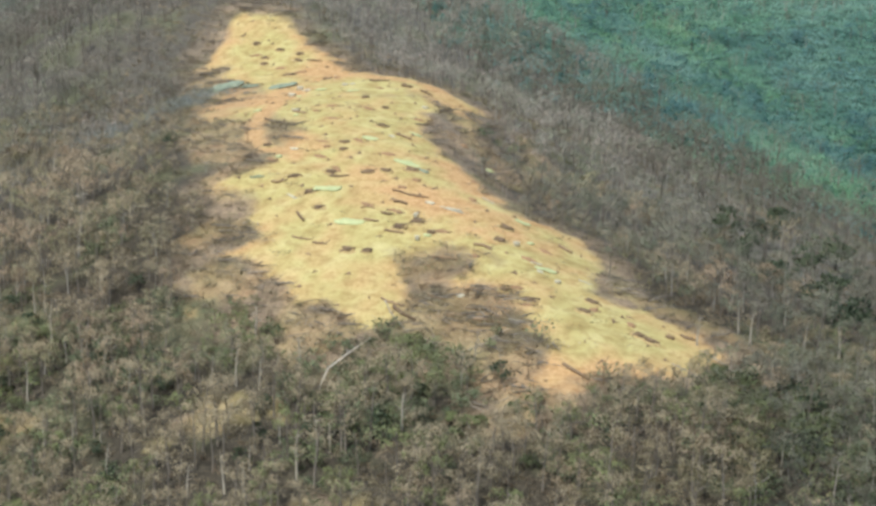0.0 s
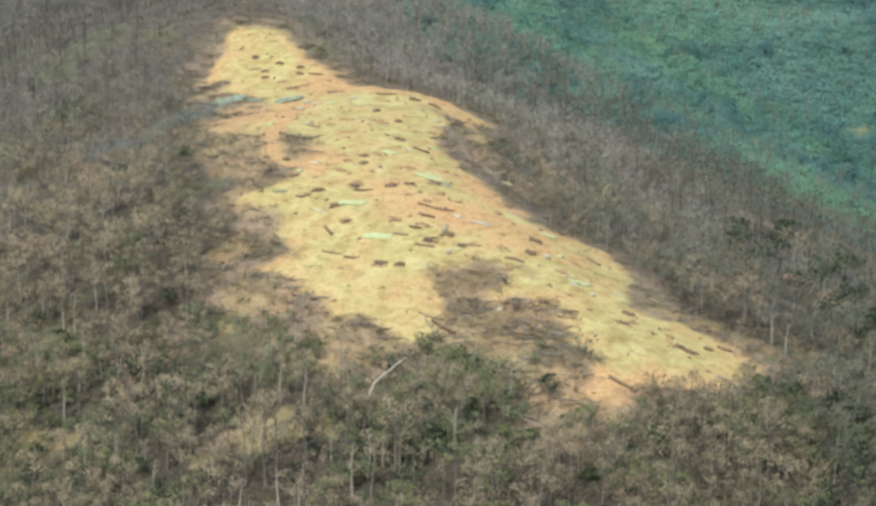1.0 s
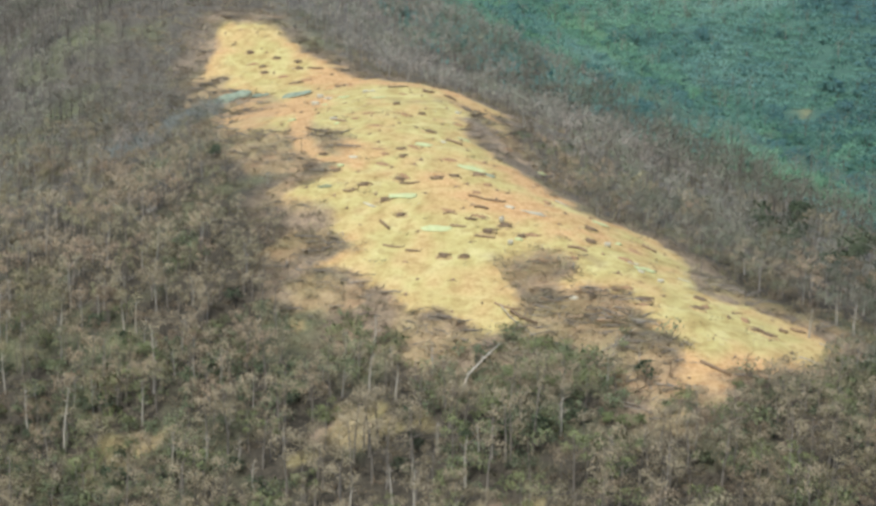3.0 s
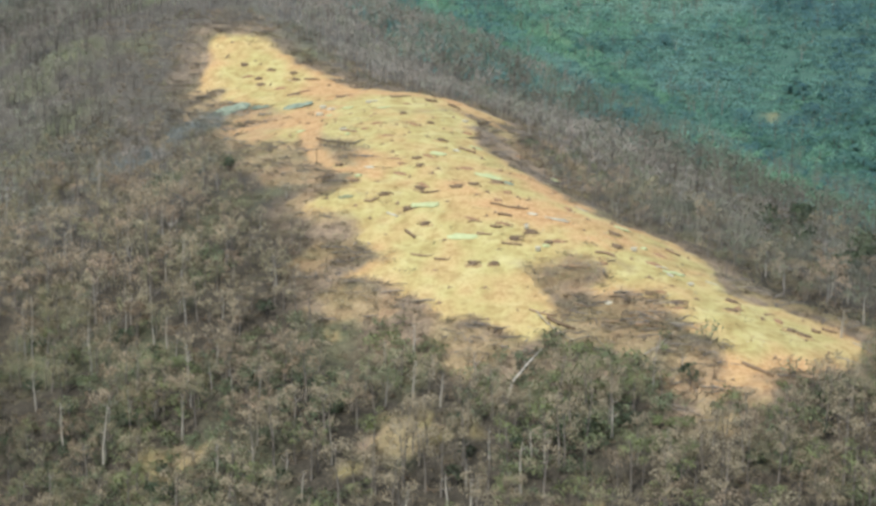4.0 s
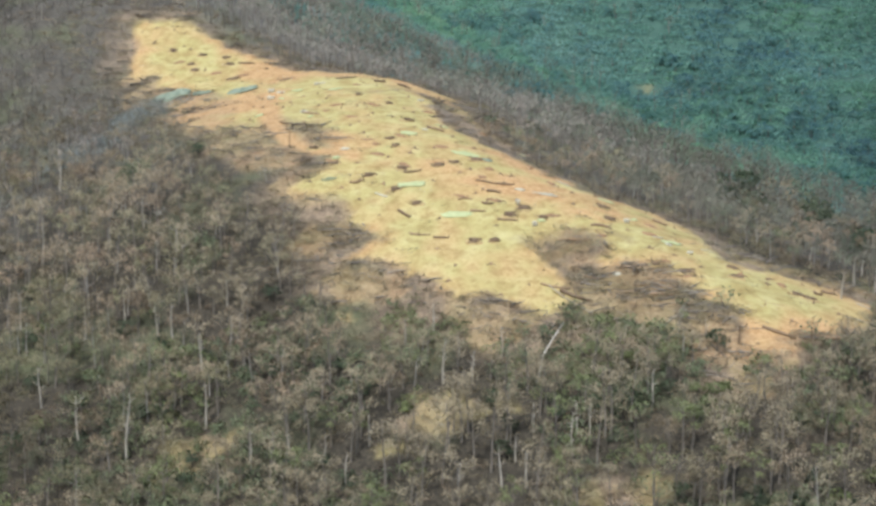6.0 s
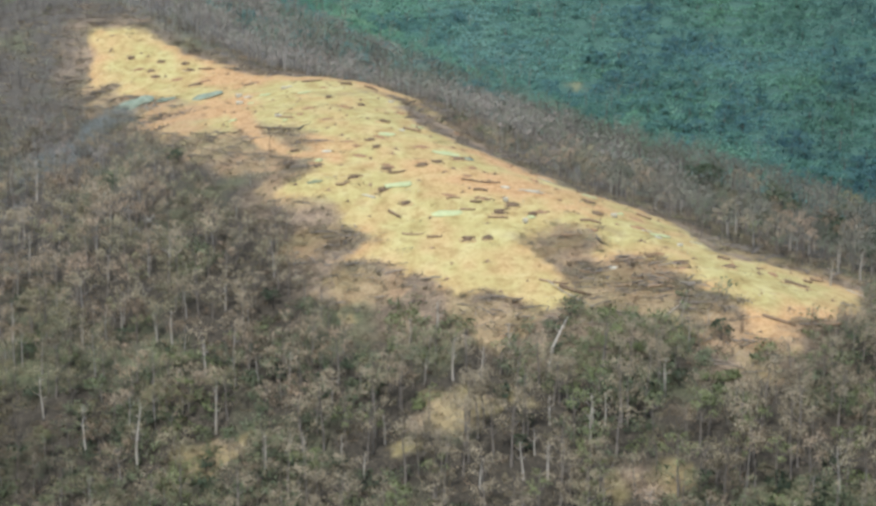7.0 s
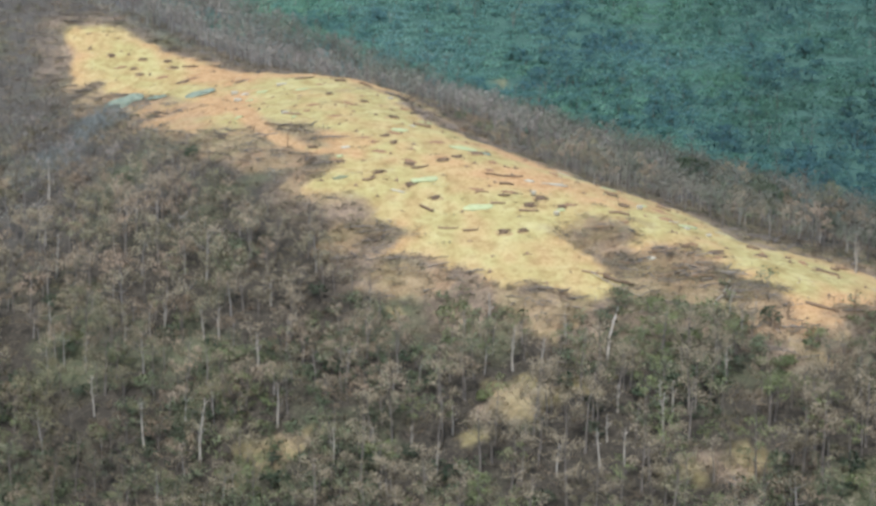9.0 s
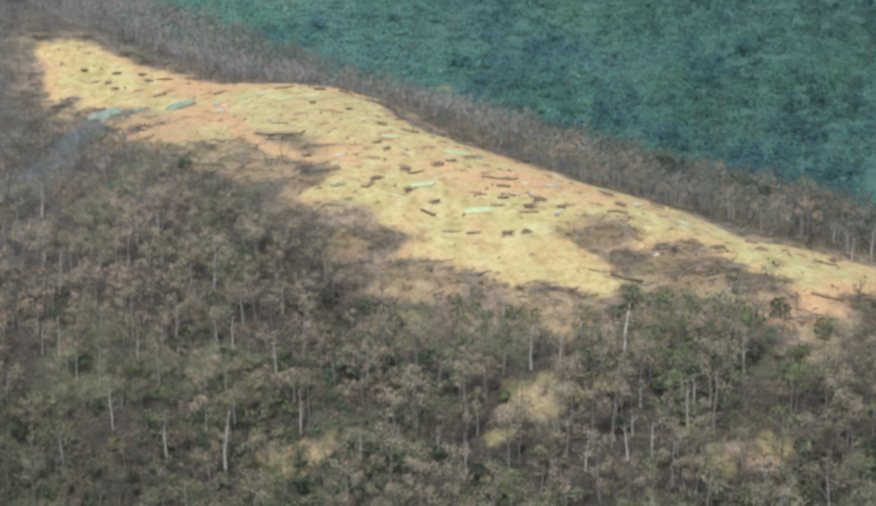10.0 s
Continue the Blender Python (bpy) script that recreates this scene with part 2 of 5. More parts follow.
def ground_material():
    m, nodes, links, shader = material("hill_soil", 0.95)
    at = nodes.new("ShaderNodeNewGeometry").outputs["Position"]
    fine, mid, wide = noise_node(nodes, links, 0.7, 6, at), noise_node(nodes, links, 5, 5, at), noise_node(nodes, links, 22, 3, at)
    sand = ramp(nodes, links, mid, [(0.3, (0.36, 0.292, 0.113)), (0.5, (0.437, 0.377, 0.154)), (0.72, (0.512, 0.458, 0.212))])
    clay = ramp(nodes, links, fine, [(0.3, (0.43, 0.26, 0.113)), (0.7, (0.54, 0.37, 0.182))])
    soil = mix(nodes, links, attribute(nodes, "clay"), sand, clay)
    clods = ramp(nodes, links, fine, [(0.32, (0.62, 0.56, 0.5)), (0.5, (1, 1, 1))])
    soil = mix(nodes, links, 0.36, soil, clods, "MULTIPLY")
    lumps = noise_node(nodes, links, 2.2, 4, at)
    soil = mix(nodes, links, 0.44, soil, ramp(nodes, links, lumps, [(0.38, (0.60, 0.48, 0.40)), (0.5, (1, 0.98, 0.95)), (0.66, (1, 1, 1.0))]), "MULTIPLY")
    litter = ramp(nodes, links, fine, [(0.3, (0.03, 0.026, 0.019)), (0.55, (0.055, 0.047, 0.033)), (0.75, (0.13, 0.11, 0.075))])
    earth = ramp(nodes, links, fine, [(0.3, (0.16, 0.118, 0.085)), (0.55, (0.29, 0.219, 0.14)), (0.75, (0.41, 0.314, 0.195))])
    # Greyed floor for the upper woods: haze mixed into the colour.
    hazy_floor = ramp(nodes, links, fine, [(0.3, (0.085, 0.08, 0.068)), (0.55, (0.15, 0.14, 0.115)), (0.75, (0.24, 0.222, 0.178))])
    litter = mix(nodes, links, attribute(nodes, "hazy_floor"), litter, hazy_floor)
    litter = mix(nodes, links, attribute(nodes, "scraped"), litter, earth)
    grass = ramp(nodes, links, fine, [(0.3, (0.07, 0.082, 0.042)), (0.7, (0.18, 0.19, 0.095))])
    floor = mix(nodes, links, ramp(nodes, links, wide, [(0.5, (0, 0, 0)), (0.68, (0.7, 0.7, 0.7))]), litter, grass)
    # Green mountain floor with blue haze mixed into its colour.
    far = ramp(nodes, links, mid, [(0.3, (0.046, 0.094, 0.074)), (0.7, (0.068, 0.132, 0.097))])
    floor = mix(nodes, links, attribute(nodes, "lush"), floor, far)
    links.new(mix(nodes, links, attribute(nodes, "bare"), floor, soil), shader.inputs["Base Color"])
    bump(nodes, links, fine, 0.45, 0.25, shader)
    return m


def bark_material(name, dark, light):
    m, nodes, links, shader = material(name, 0.9)
    at = nodes.new("ShaderNodeNewGeometry").outputs["Position"]
    fine = noise_node(nodes, links, 0.35, 5, at)
    tone = mix(nodes, links, attribute(nodes, "tone"), dark, light)
    links.new(mix(nodes, links, 0.7, tone, ramp(nodes, links, fine, [(0.3, (0.5, 0.5, 0.5)), (0.65, (1, 1, 1))]), "MULTIPLY"), shader.inputs["Base Color"])
    bump(nodes, links, fine, 0.5, 0.05, shader)
    return m


def leaf_material(name, stops, spread=0.35, thin=0.35, hues=None):
    """Leaves or twigs: a tone for each plant, and a little more for each leaf; thin ones let light through."""
    m, nodes, links, shader = material(name, 0.8)
    own = nodes.new("ShaderNodeNewGeometry").outputs["Random Per Island"]
    add = nodes.new("ShaderNodeMath")
    add.operation = "MULTIPLY_ADD"
    links.new(own, add.inputs[0])
    add.inputs[1].default_value = spread
    links.new(attribute(nodes, "tone"), add.inputs[2])
    colour = ramp(nodes, links, add.outputs[0], stops)
    if hues:
        colour = mix(nodes, links, 1.0, colour, ramp(nodes, links, attribute(nodes, "hue"), [(0.0, hues[0]), (0.5, (1, 1, 1)), (1.0, hues[1])]), "MULTIPLY")
    links.new(colour, shader.inputs["Base Color"])
    if thin:
        glow, both = nodes.new("ShaderNodeBsdfTranslucent"), nodes.new("ShaderNodeMixShader")
        links.new(colour, glow.inputs[0])
        both.inputs[0].default_value = thin
        links.new(shader.outputs[0], both.inputs[1])
        links.new(glow.outputs[0], both.inputs[2])
        links.new(both.outputs[0], nodes["Material Output"].inputs[0])
    return m


def plain_material(name, a, b, size=0.4, rough=0.8):
    m, nodes, links, shader = material(name, rough)
    at = nodes.new("ShaderNodeNewGeometry").outputs["Position"]
    fine = noise_node(nodes, links, size, 5, at)
    links.new(ramp(nodes, links, fine, [(0.3, a), (0.7, b)]), shader.inputs["Base Color"])
    bump(nodes, links, fine, 0.4, 0.05, shader)
    return m


SOIL = ground_material()
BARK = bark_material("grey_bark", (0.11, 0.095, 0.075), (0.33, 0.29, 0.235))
GREY_BARK = bark_material("light_grey_bark", (0.27, 0.24, 0.20), (0.50, 0.46, 0.39))
PALE_BARK = bark_material("pale_bark", (0.40, 0.36, 0.285), (0.58, 0.53, 0.43))
CHAR = bark_material("charred_bark", (0.15, 0.105, 0.066), (0.40, 0.28, 0.165))
WITHERED = ((0.85, 0.95, 0.80), (1.07, 0.96, 0.97))  # towards olive, towards mauve
SPRING = ((0.66, 0.78, 0.76), (1.06, 1.06, 0.80))  # towards dark blue-green, towards fresh green
HILLSIDE = ((0.90, 0.88, 1.12), (1.10, 1.08, 0.87))  # towards slate blue, as haze tints it, towards grass green
TWIG = leaf_material("dry_twigs", [(0.0, (0.07, 0.059, 0.045)), (0.4, (0.216, 0.18, 0.116)), (0.75, (0.376, 0.318, 0.206)), (1.0, (0.50, 0.434, 0.30))], 0.08, 0.35, WITHERED)
DRY = leaf_material("dry_leaves", [(0.0, (0.062, 0.052, 0.04)), (0.4, (0.206, 0.171, 0.108)), (0.75, (0.366, 0.309, 0.199)), (1.0, (0.48, 0.418, 0.295))], 0.09, 0.45, WITHERED)
GREEN = leaf_material("scrub_leaves", [(0.0, (0.06, 0.073, 0.046)), (0.5, (0.17, 0.198, 0.112)), (1.0, (0.29, 0.325, 0.185))], 0.1, 0.4, SPRING)
SAGE = leaf_material("sage_leaves", [(0.0, (0.07, 0.085, 0.07)), (0.5, (0.195, 0.20, 0.148)), (1.0, (0.32, 0.325, 0.24))], 0.08, 0.4, WITHERED)
# Greyer, paler twigs for the far crest, with haze painted in.
HAZED_TWIG = leaf_material("hazed_twigs", [(0.0, (0.085, 0.081, 0.07)), (0.5, (0.26, 0.247, 0.2)), (1.0, (0.445, 0.425, 0.35))], 0.07, 0.4, WITHERED)
SMOKY = leaf_material("smoke_twigs", [(0.0, (0.15, 0.162, 0.15)), (0.5, (0.25, 0.275, 0.25)), (1.0, (0.36, 0.39, 0.355))], 0.2, 0.45)
# Haze over the mountain is put into these blue-green leaf colours.
HAZY_LEAF = leaf_material("hazy_mountain_leaves", [(0.0, (0.08, 0.155, 0.15)), (0.35, (0.142, 0.282, 0.232)), (0.7, (0.212, 0.395, 0.28)), (1.0, (0.31, 0.49, 0.355))], 0.03, 0.6, HILLSIDE)
MOULD = plain_material("spoil_earth", (0.34, 0.245, 0.115), (0.50, 0.39, 0.18), 0.5, 0.95)
SPOIL = plain_material("red_brown_spoil", (0.22, 0.135, 0.075), (0.36, 0.235, 0.125), 0.4, 0.95)
CUT = plain_material("fresh_cut_wood", (0.45, 0.33, 0.18), (0.62, 0.48, 0.29), 0.1)
TARP = plain_material("pale_green_canvas", (0.37, 0.41, 0.20), (0.48, 0.51, 0.26), 1.2, 0.7)
TEAL = plain_material("blue_green_canvas", (0.16, 0.20, 0.14), (0.275, 0.315, 0.22), 1.5, 0.7)
OLIVE = plain_material("olive_canvas", (0.16, 0.17, 0.09), (0.28, 0.29, 0.16), 1.2, 0.75)
WHITE = plain_material("whitewashed_board", (0.40, 0.37, 0.27), (0.55, 0.52, 0.39), 0.3, 0.7)


# ---- meshes ----
def mesh_of(name, verts, tris, mats, which=None, tone=None, smooth=False, normals=None, hue=0.5):
    """A mesh of triangles from arrays; which: the material of each triangle; tone: a number for each vertex."""
    me = bpy.data.meshes.new(name)
    me.vertices.add(len(verts))
    me.vertices.foreach_set("co", np.ascontiguousarray(verts, np.float32).ravel())
    me.loops.add(len(tris) * 3)
    me.loops.foreach_set("vertex_index", np.ascontiguousarray(tris, np.int32).ravel())
    me.polygons.add(len(tris))
    me.polygons.foreach_set("loop_start", np.arange(0, len(tris) * 3, 3, dtype=np.int32))
    for m in mats:
        me.materials.append(m)
    if which is not None:
        me.polygons.foreach_set("material_index", np.ascontiguousarray(which, np.int32))
    if smooth:
        me.polygons.foreach_set("use_smooth", np.ones(len(tris), bool))
    if tone is not None:
        me.attributes.new("tone", "FLOAT", "POINT").data.foreach_set("value", np.ascontiguousarray(tone, np.float32))
        hue = np.full(len(verts), hue) if np.ndim(hue) == 0 else hue
        me.attributes.new("hue", "FLOAT", "POINT").data.foreach_set("value", np.ascontiguousarray(hue, np.float32))
    me.update(calc_edges=True)
    if normals is not None:
        me.polygons.foreach_set("use_smooth", np.ones(len(tris), bool))
        me.attributes.new("custom_normal", "FLOAT_VECTOR", "POINT").data.foreach_set("vector", np.ascontiguousarray(normals, np.float32).ravel())
    return me


def build_ground():
    def lines(stops):
        out = [stops[0][0]]
        for (a, _), (b, step) in zip(stops, stops[1:]):
            n = max(1, round((b - a) / step))
            out += [a + (b - a) * (i + 1) / n for i in range(n)]
        return np.array(out)
    xs = lines([(-4200, 0), (-1200, 500), (-400, 60), (-150, 8), (-84, 2.5), (86, 1.0), (140, 2.5), (420, 7), (1200, 45), (4200, 500)])
    ys = lines([(-4200, 0), (-1000, 500), (-300, 60), (-140, 10), (-88, 2.5), (146, 1.0), (260, 3), (560, 6), (1200, 40), (4200, 500)])
    x, y = np.meshgrid(xs, ys)
    bare = bareness(x, y)
    z = height(x, y) + relief(x, y, bare)
    nx, ny = len(xs), len(ys)
    i = np.arange(nx * ny).reshape(ny, nx)
    a, b, c, d = i[:-1, :-1].ravel(), i[:-1, 1:].ravel(), i[1:, 1:].ravel(), i[1:, :-1].ravel()
    tris = np.concatenate([np.stack([a, b, c], 1), np.stack([a, c, d], 1)])
    me = mesh_of("ground", np.stack([x, y, z], -1).reshape(-1, 3), tris, [SOIL], smooth=True)
    edge = edge_distance(x, y)
    clay = np.clip(0.75 - edge / 9, 0, 1) * (0.55 + 0.45 * wave(x, y, 14, 31))
    for place in ((60, -72, 16, 10, 20), (3, 70, 16, 8, -50), (8, 46, 16, 5, -65), (-18, 90, 18, 7, -25), (-33, 100, 22, 14, -40), (-42, 72, 14, 18, 30), (30, -12, 24, 11, -40), (-4, 86, 16, 8, -40), (-20, -46, 14, 7, 0), (50, -73, 15, 13, 0), (10, -4, 26, 9, -25), (-20, 20, 14, 8, -50), (20, 12, 22, 7, -45)):
        clay = np.maximum(clay, np.clip(spot(x, y, place) * 1.6 + 0.35 * wave(x, y, 6, 32), 0, 0.95))
    clay = np.clip(clay + 0.3 * wave(x, y, 9, 33) + 0.36 * wave(x, y, 3.5, 35) + 0.1, 0, 1) * np.clip((edge + 24) / 10, 0.3, 1)
    clay = np.maximum(clay, np.clip(2.2 - trail_distance(x, y) / 1.6, 0, 1))
    lush = np.clip((y + 0.4 * x - 205) / 60 + 0.4 * wave(x, y, 20, 34), 0, 1)
    hazy_floor = np.where(x > np.interp(y, CREST_Y, CREST_X), 1, 0.5) * np.clip((y + 10) / 70 + 0.25 * wave(x, y, 12, 38), 0, 1)  # floor paler with distance, haze put into its colour
    scraped = np.clip((edge + 11) / 9, 0, 1) * (1 - np.clip(spot(x, y, THICKET) * 3, 0, 0.8))
    for place in PATCHES:
        scraped = np.maximum(scraped, np.clip(spot(x, y, place) * 2 + 0.7, 0, 1))
    for place in TREELESS:
        scraped = np.maximum(scraped, np.clip(spot(x, y, place) * 2 + 0.2, 0, 0.9))
    scraped = np.clip(scraped * (0.75 + 0.45 * wave(x, y, 5, 36) + 0.3 * wave(x, y, 2, 37)), 0, 1)
    for name, value in (("bare", bare), ("clay", clay), ("lush", lush), ("scraped", scraped), ("hazy_floor", hazy_floor)):
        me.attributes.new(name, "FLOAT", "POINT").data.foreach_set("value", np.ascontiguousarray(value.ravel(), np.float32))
    return tagged(new("ground", me), "bare yellow clay ridge among dead brown woods and green mountain", "ground", kind="structure")


build_ground()


# ---- trees and scrub ----
def unit(v):
    return v / (np.linalg.norm(v, axis=-1, keepdims=True) + 1e-9)


class Shape:
    """Triangles gathered for one mesh, in lists of arrays; soft: it carries the rounded normals of foliage."""

    def __init__(self):
        self.v, self.t, self.w, self.m, self.n, self.soft = [], [], [], [], 0, False

    def add(self, verts, tris, which=0, normals=None):
        self.v.append(np.asarray(verts, float))
        self.t.append(np.asarray(tris, int) + self.n)
        self.w.append(np.full(len(tris), which))
        if normals is None:
            v = self.v[-1]
            normals = unit(v - v.mean(0))
        self.m.append(normals)
        self.n += len(verts)

    def foliage(self, corners, way, which):
        """Loose triangles, turned and shaded to face the given ways."""
        self.soft = True
        flat = np.cross(corners[:, 1] - corners[:, 0], corners[:, 2] - corners[:, 0])
        turned = (flat * way).sum(1) < 0
        corners[turned] = corners[turned][:, ::-1]
        n = len(corners)
        self.add(corners.reshape(-1, 3), np.arange(3 * n).reshape(n, 3), which, np.repeat(unit(way), 3, 0))

    def limb(self, points, radii, sides, which=0):
        """A tapered, closed branch through the points."""
        rings, round_about = [], []
        points = np.asarray(points, float)
        for k, (p, r) in enumerate(zip(points, radii)):
            ahead = points[min(k + 1, len(points) - 1)] - points[max(k - 1, 0)]
            ahead = ahead / (np.linalg.norm(ahead) + 1e-9)
            side = np.cross(ahead, (0.3, 0.9, 0.2) if abs(ahead[2]) > 0.8 else (0, 0, 1))
            side = side / (np.linalg.norm(side) + 1e-9)
            up = np.cross(side, ahead)
            turn = np.arange(sides) * 2 * math.pi / sides
            round_about.append(np.cos(turn)[:, None] * side + np.sin(turn)[:, None] * up)
            rings.append(p + r * round_about[-1])
        tris = []
        for k in range(len(points) - 1):
            for s in range(sides):
                a, b = k * sides + s, k * sides + (s + 1) % sides
                tris += [(a, b + sides, b), (a, a + sides, b + sides)]
        for s in range(1, sides - 1):
            tris.append(((len(points) - 1) * sides, (len(points) - 1) * sides + s + 1, (len(points) - 1) * sides + s))
        self.add(np.concatenate(rings), tris, which, np.concatenate(round_about))

    def slivers(self, start, way, width, which=0, rng=None, heart=None):
        """Many thin pointed twigs at once."""
        side = unit(np.cross(way, rng.normal(size=way.shape))) * width[:, None]
        out = unit(np.cross(side, way)) * 0.4 + (0, -0.25, 0.8) if heart is None else unit(start + way * 0.6 - heart) + (0, 0, 0.2)
        self.foliage(np.stack([start - side, start + side, start + way], 1), out, which)

    def leaves(self, centre, size, which=0, rng=None, heart=None):
        """Small leaves round the heart of a clump."""
        n = len(centre)
        if not n:
            return
        a = unit(rng.normal(size=(n, 3)))
        b = unit(np.cross(a, rng.normal(size=(n, 3))))
        s = size[:, None]
        out = unit(centre - (centre.mean(0) if heart is None else heart)) + (0, 0, 0.4) + 0.15 * rng.normal(size=(n, 3))
        self.foliage(np.stack([centre - a * s, centre + a * s * 0.6 + b * s * 0.7, centre + a * s * 0.3 - b * s * 0.8], 1), out, which)

    def arrays(self):
        return np.concatenate(self.v), np.concatenate(self.t), np.concatenate(self.w)

    def normals(self):
        return np.concatenate(self.m) if self.soft else None


def grow_bare_tree(seed, tall, wide, twigs, leafy=0.15, lean=0.06, stout=1.0, far=False):
    """A leafless tree: (trunk and limbs, crown of rounded tufts of twigs), each a Shape; far: with plainer wood."""
    rng = np.random.default_rng(seed)
    wood, crown = Shape(), Shape()
    bend = rng.normal(size=2) * lean * tall
    levels = np.array([0, 0.3, 0.6, 0.85, 1.0])
    tilt = 0.4 * levels + 0.8 * levels ** 2
    spine = np.stack([bend[0] * tilt + 0.018 * tall * np.sin(levels * 5 + seed), bend[1] * tilt, levels * tall], 1)
    r = (0.011 * tall + 0.05) * stout
    spine_low = np.concatenate([spine[:1] - (0, 0, 0.8), spine[1:]])
    if far:
        wood.limb(spine_low[[0, 2, 4]], 1.15 * r * np.array([1.25, 0.8, 0.2]), 4)
    else:
        wood.limb(spine_low, r * np.array([1.25, 0.95, 0.7, 0.4, 0.12]), 5)
    count = 6
    middle = np.array([spine[3, 0], spine[3, 1], tall * 0.6])
    n = twigs // count
    for k in range(count):
        f = 0.42 + 0.5 * (k + rng.random()) / count
        root = np.array([np.interp(f, levels, spine[:, c]) for c in range(3)])
        turn = k * 2.4 + rng.random()
        reach = wide * (1.0 - 0.6 * f) * rng.uniform(0.75, 1.2)
        tip = root + np.array([math.cos(turn) * reach, math.sin(turn) * reach, reach * rng.uniform(0.4, 0.9)])
        mid = (root + tip) / 2 + rng.normal(size=3) * 0.12 * reach + (0, 0, -0.08 * reach)
        wood.limb([root, tip] if far else [root, mid, tip], [r * 0.4, r * 0.1] if far else [r * 0.38, r * 0.25, r * 0.08], 3)
        tuft = wide * rng.uniform(0.24, 0.37)
        heart = 0.85 * tip + 0.15 * mid
        out = unit(rng.normal(size=(n, 3)) + (0, 0, 0.35))
        along = (tip - root) * rng.uniform(-0.5, 0.22, n)[:, None]
        at = heart + along + out * np.array([1, 1, 0.75]) * tuft * rng.uniform(0.1, 0.85, n)[:, None]
        way = (0.4 * out + 0.62 * rng.normal(size=(n, 3)) + 0.3 * unit(tip - root) + (0, 0, 0.2)) * tuft * rng.uniform(0.3, 0.7, n)[:, None]
        crown.slivers(at, way, rng.uniform(0.045, 0.095, n) * (1.25 if far else 1.0), rng=rng, heart=0.4 * heart + 0.6 * middle - (0, 0, 0.6 * tuft))
        m = int(n * leafy)
        d = unit(rng.normal(size=(m, 3)) + (0, 0, 0.5)) * rng.uniform(0.45, 1.0, m)[:, None]
        crown.leaves(heart + d * np.array([1, 1, 0.8]) * tuft, rng.uniform(0.13, 0.25, m), 1, rng, 0.4 * heart + 0.6 * middle - (0, 0, 0.6 * tuft))
    return wood, crown


def grow_bush(seed, radius, tall, leaves, size):
    """A low bush: (short stems, clumps of leaves with gaps)."""
    rng = np.random.default_rng(seed)
    stems, crown = Shape(), Shape()
    for k in range(4):
        turn = rng.random() * 6.28
        stems.limb([(0, 0, -0.3), (math.cos(turn) * radius * 0.3, math.sin(turn) * radius * 0.3, tall * 0.4), (math.cos(turn) * radius * 0.7, math.sin(turn) * radius * 0.7, tall * 0.85)], [0.05, 0.04, 0.015], 3)
    clumps = 7
    for k in range(clumps):
        turn, out = rng.random() * 6.28, radius * math.sqrt(rng.random()) * 0.8
        c = np.array([math.cos(turn) * out, math.sin(turn) * out, tall * rng.uniform(0.35, 0.85)])
        n = leaves // clumps
        crown.leaves(c + rng.normal(size=(n, 3)) * np.array([0.26, 0.26, 0.18]) * radius, rng.uniform(0.6, 1.3, n) * size, 0, rng, 0.5 * c + (0, 0, -0.1 * tall))
    return stems, crown


def grow_brush(seed, radius, tall, twigs):
    """A tangle of dry stems."""
    rng = np.random.default_rng(seed)
    s = Shape()
    at = np.stack([rng.normal(size=twigs) * radius * 0.45, rng.normal(size=twigs) * radius * 0.45, rng.random(twigs) * tall * 0.35 - 0.1], 1)
    way = rng.normal(size=(twigs, 3)) * np.array([0.5, 0.5, 0.25]) * radius + np.stack([np.zeros(twigs), np.zeros(twigs), rng.random(twigs) * tall * 0.8], 1)
    s.slivers(at, way, rng.uniform(0.02, 0.055, twigs), 0, rng)
    return s


def grow_leafy_tree(seed, radius, tall, leaves, size, clumps=7, upward=0.0, far=False):
    """A tree in full leaf: (trunk and limbs, lumpy crown with gaps); far: without limbs."""
    rng = np.random.default_rng(seed)
    wood, crown = Shape(), Shape()
    wood.limb([(0, 0, -1), (0.1, 0, tall * 0.3), (0, 0.1, tall * 0.75)], [0.05 + 0.028 * tall, 0.04 + 0.02 * tall, 0.04], 3 if far else 5)
    for k in range(clumps):
        turn, out = k * 2.4 + rng.random(), radius * math.sqrt((k + rng.random()) / clumps) * 0.78
        c = np.array([math.cos(turn) * out, math.sin(turn) * out, tall * rng.uniform(0.45, 0.9) * (1.05 - 0.35 * out / radius)])
        if not far:
            wood.limb([(0, 0, tall * 0.35), c * 0.6 + (0, 0, tall * 0.08), c], [0.05, 0.04, 0.02], 3)
        n = leaves // clumps
        d = unit(rng.normal(size=(n, 3)) + (0, 0, 0.3)) * rng.uniform(0.6, 1.0, n)[:, None]
        crown.leaves(c + d * np.array([0.42, 0.42, 0.3 if upward == 0 else 0.15]) * radius * rng.uniform(0.8, 1.2), rng.uniform(0.6, 1.3, n) * size, 0, rng, 0.5 * c + (0, 0, (0.2 - upward) * tall))
    return wood, crown


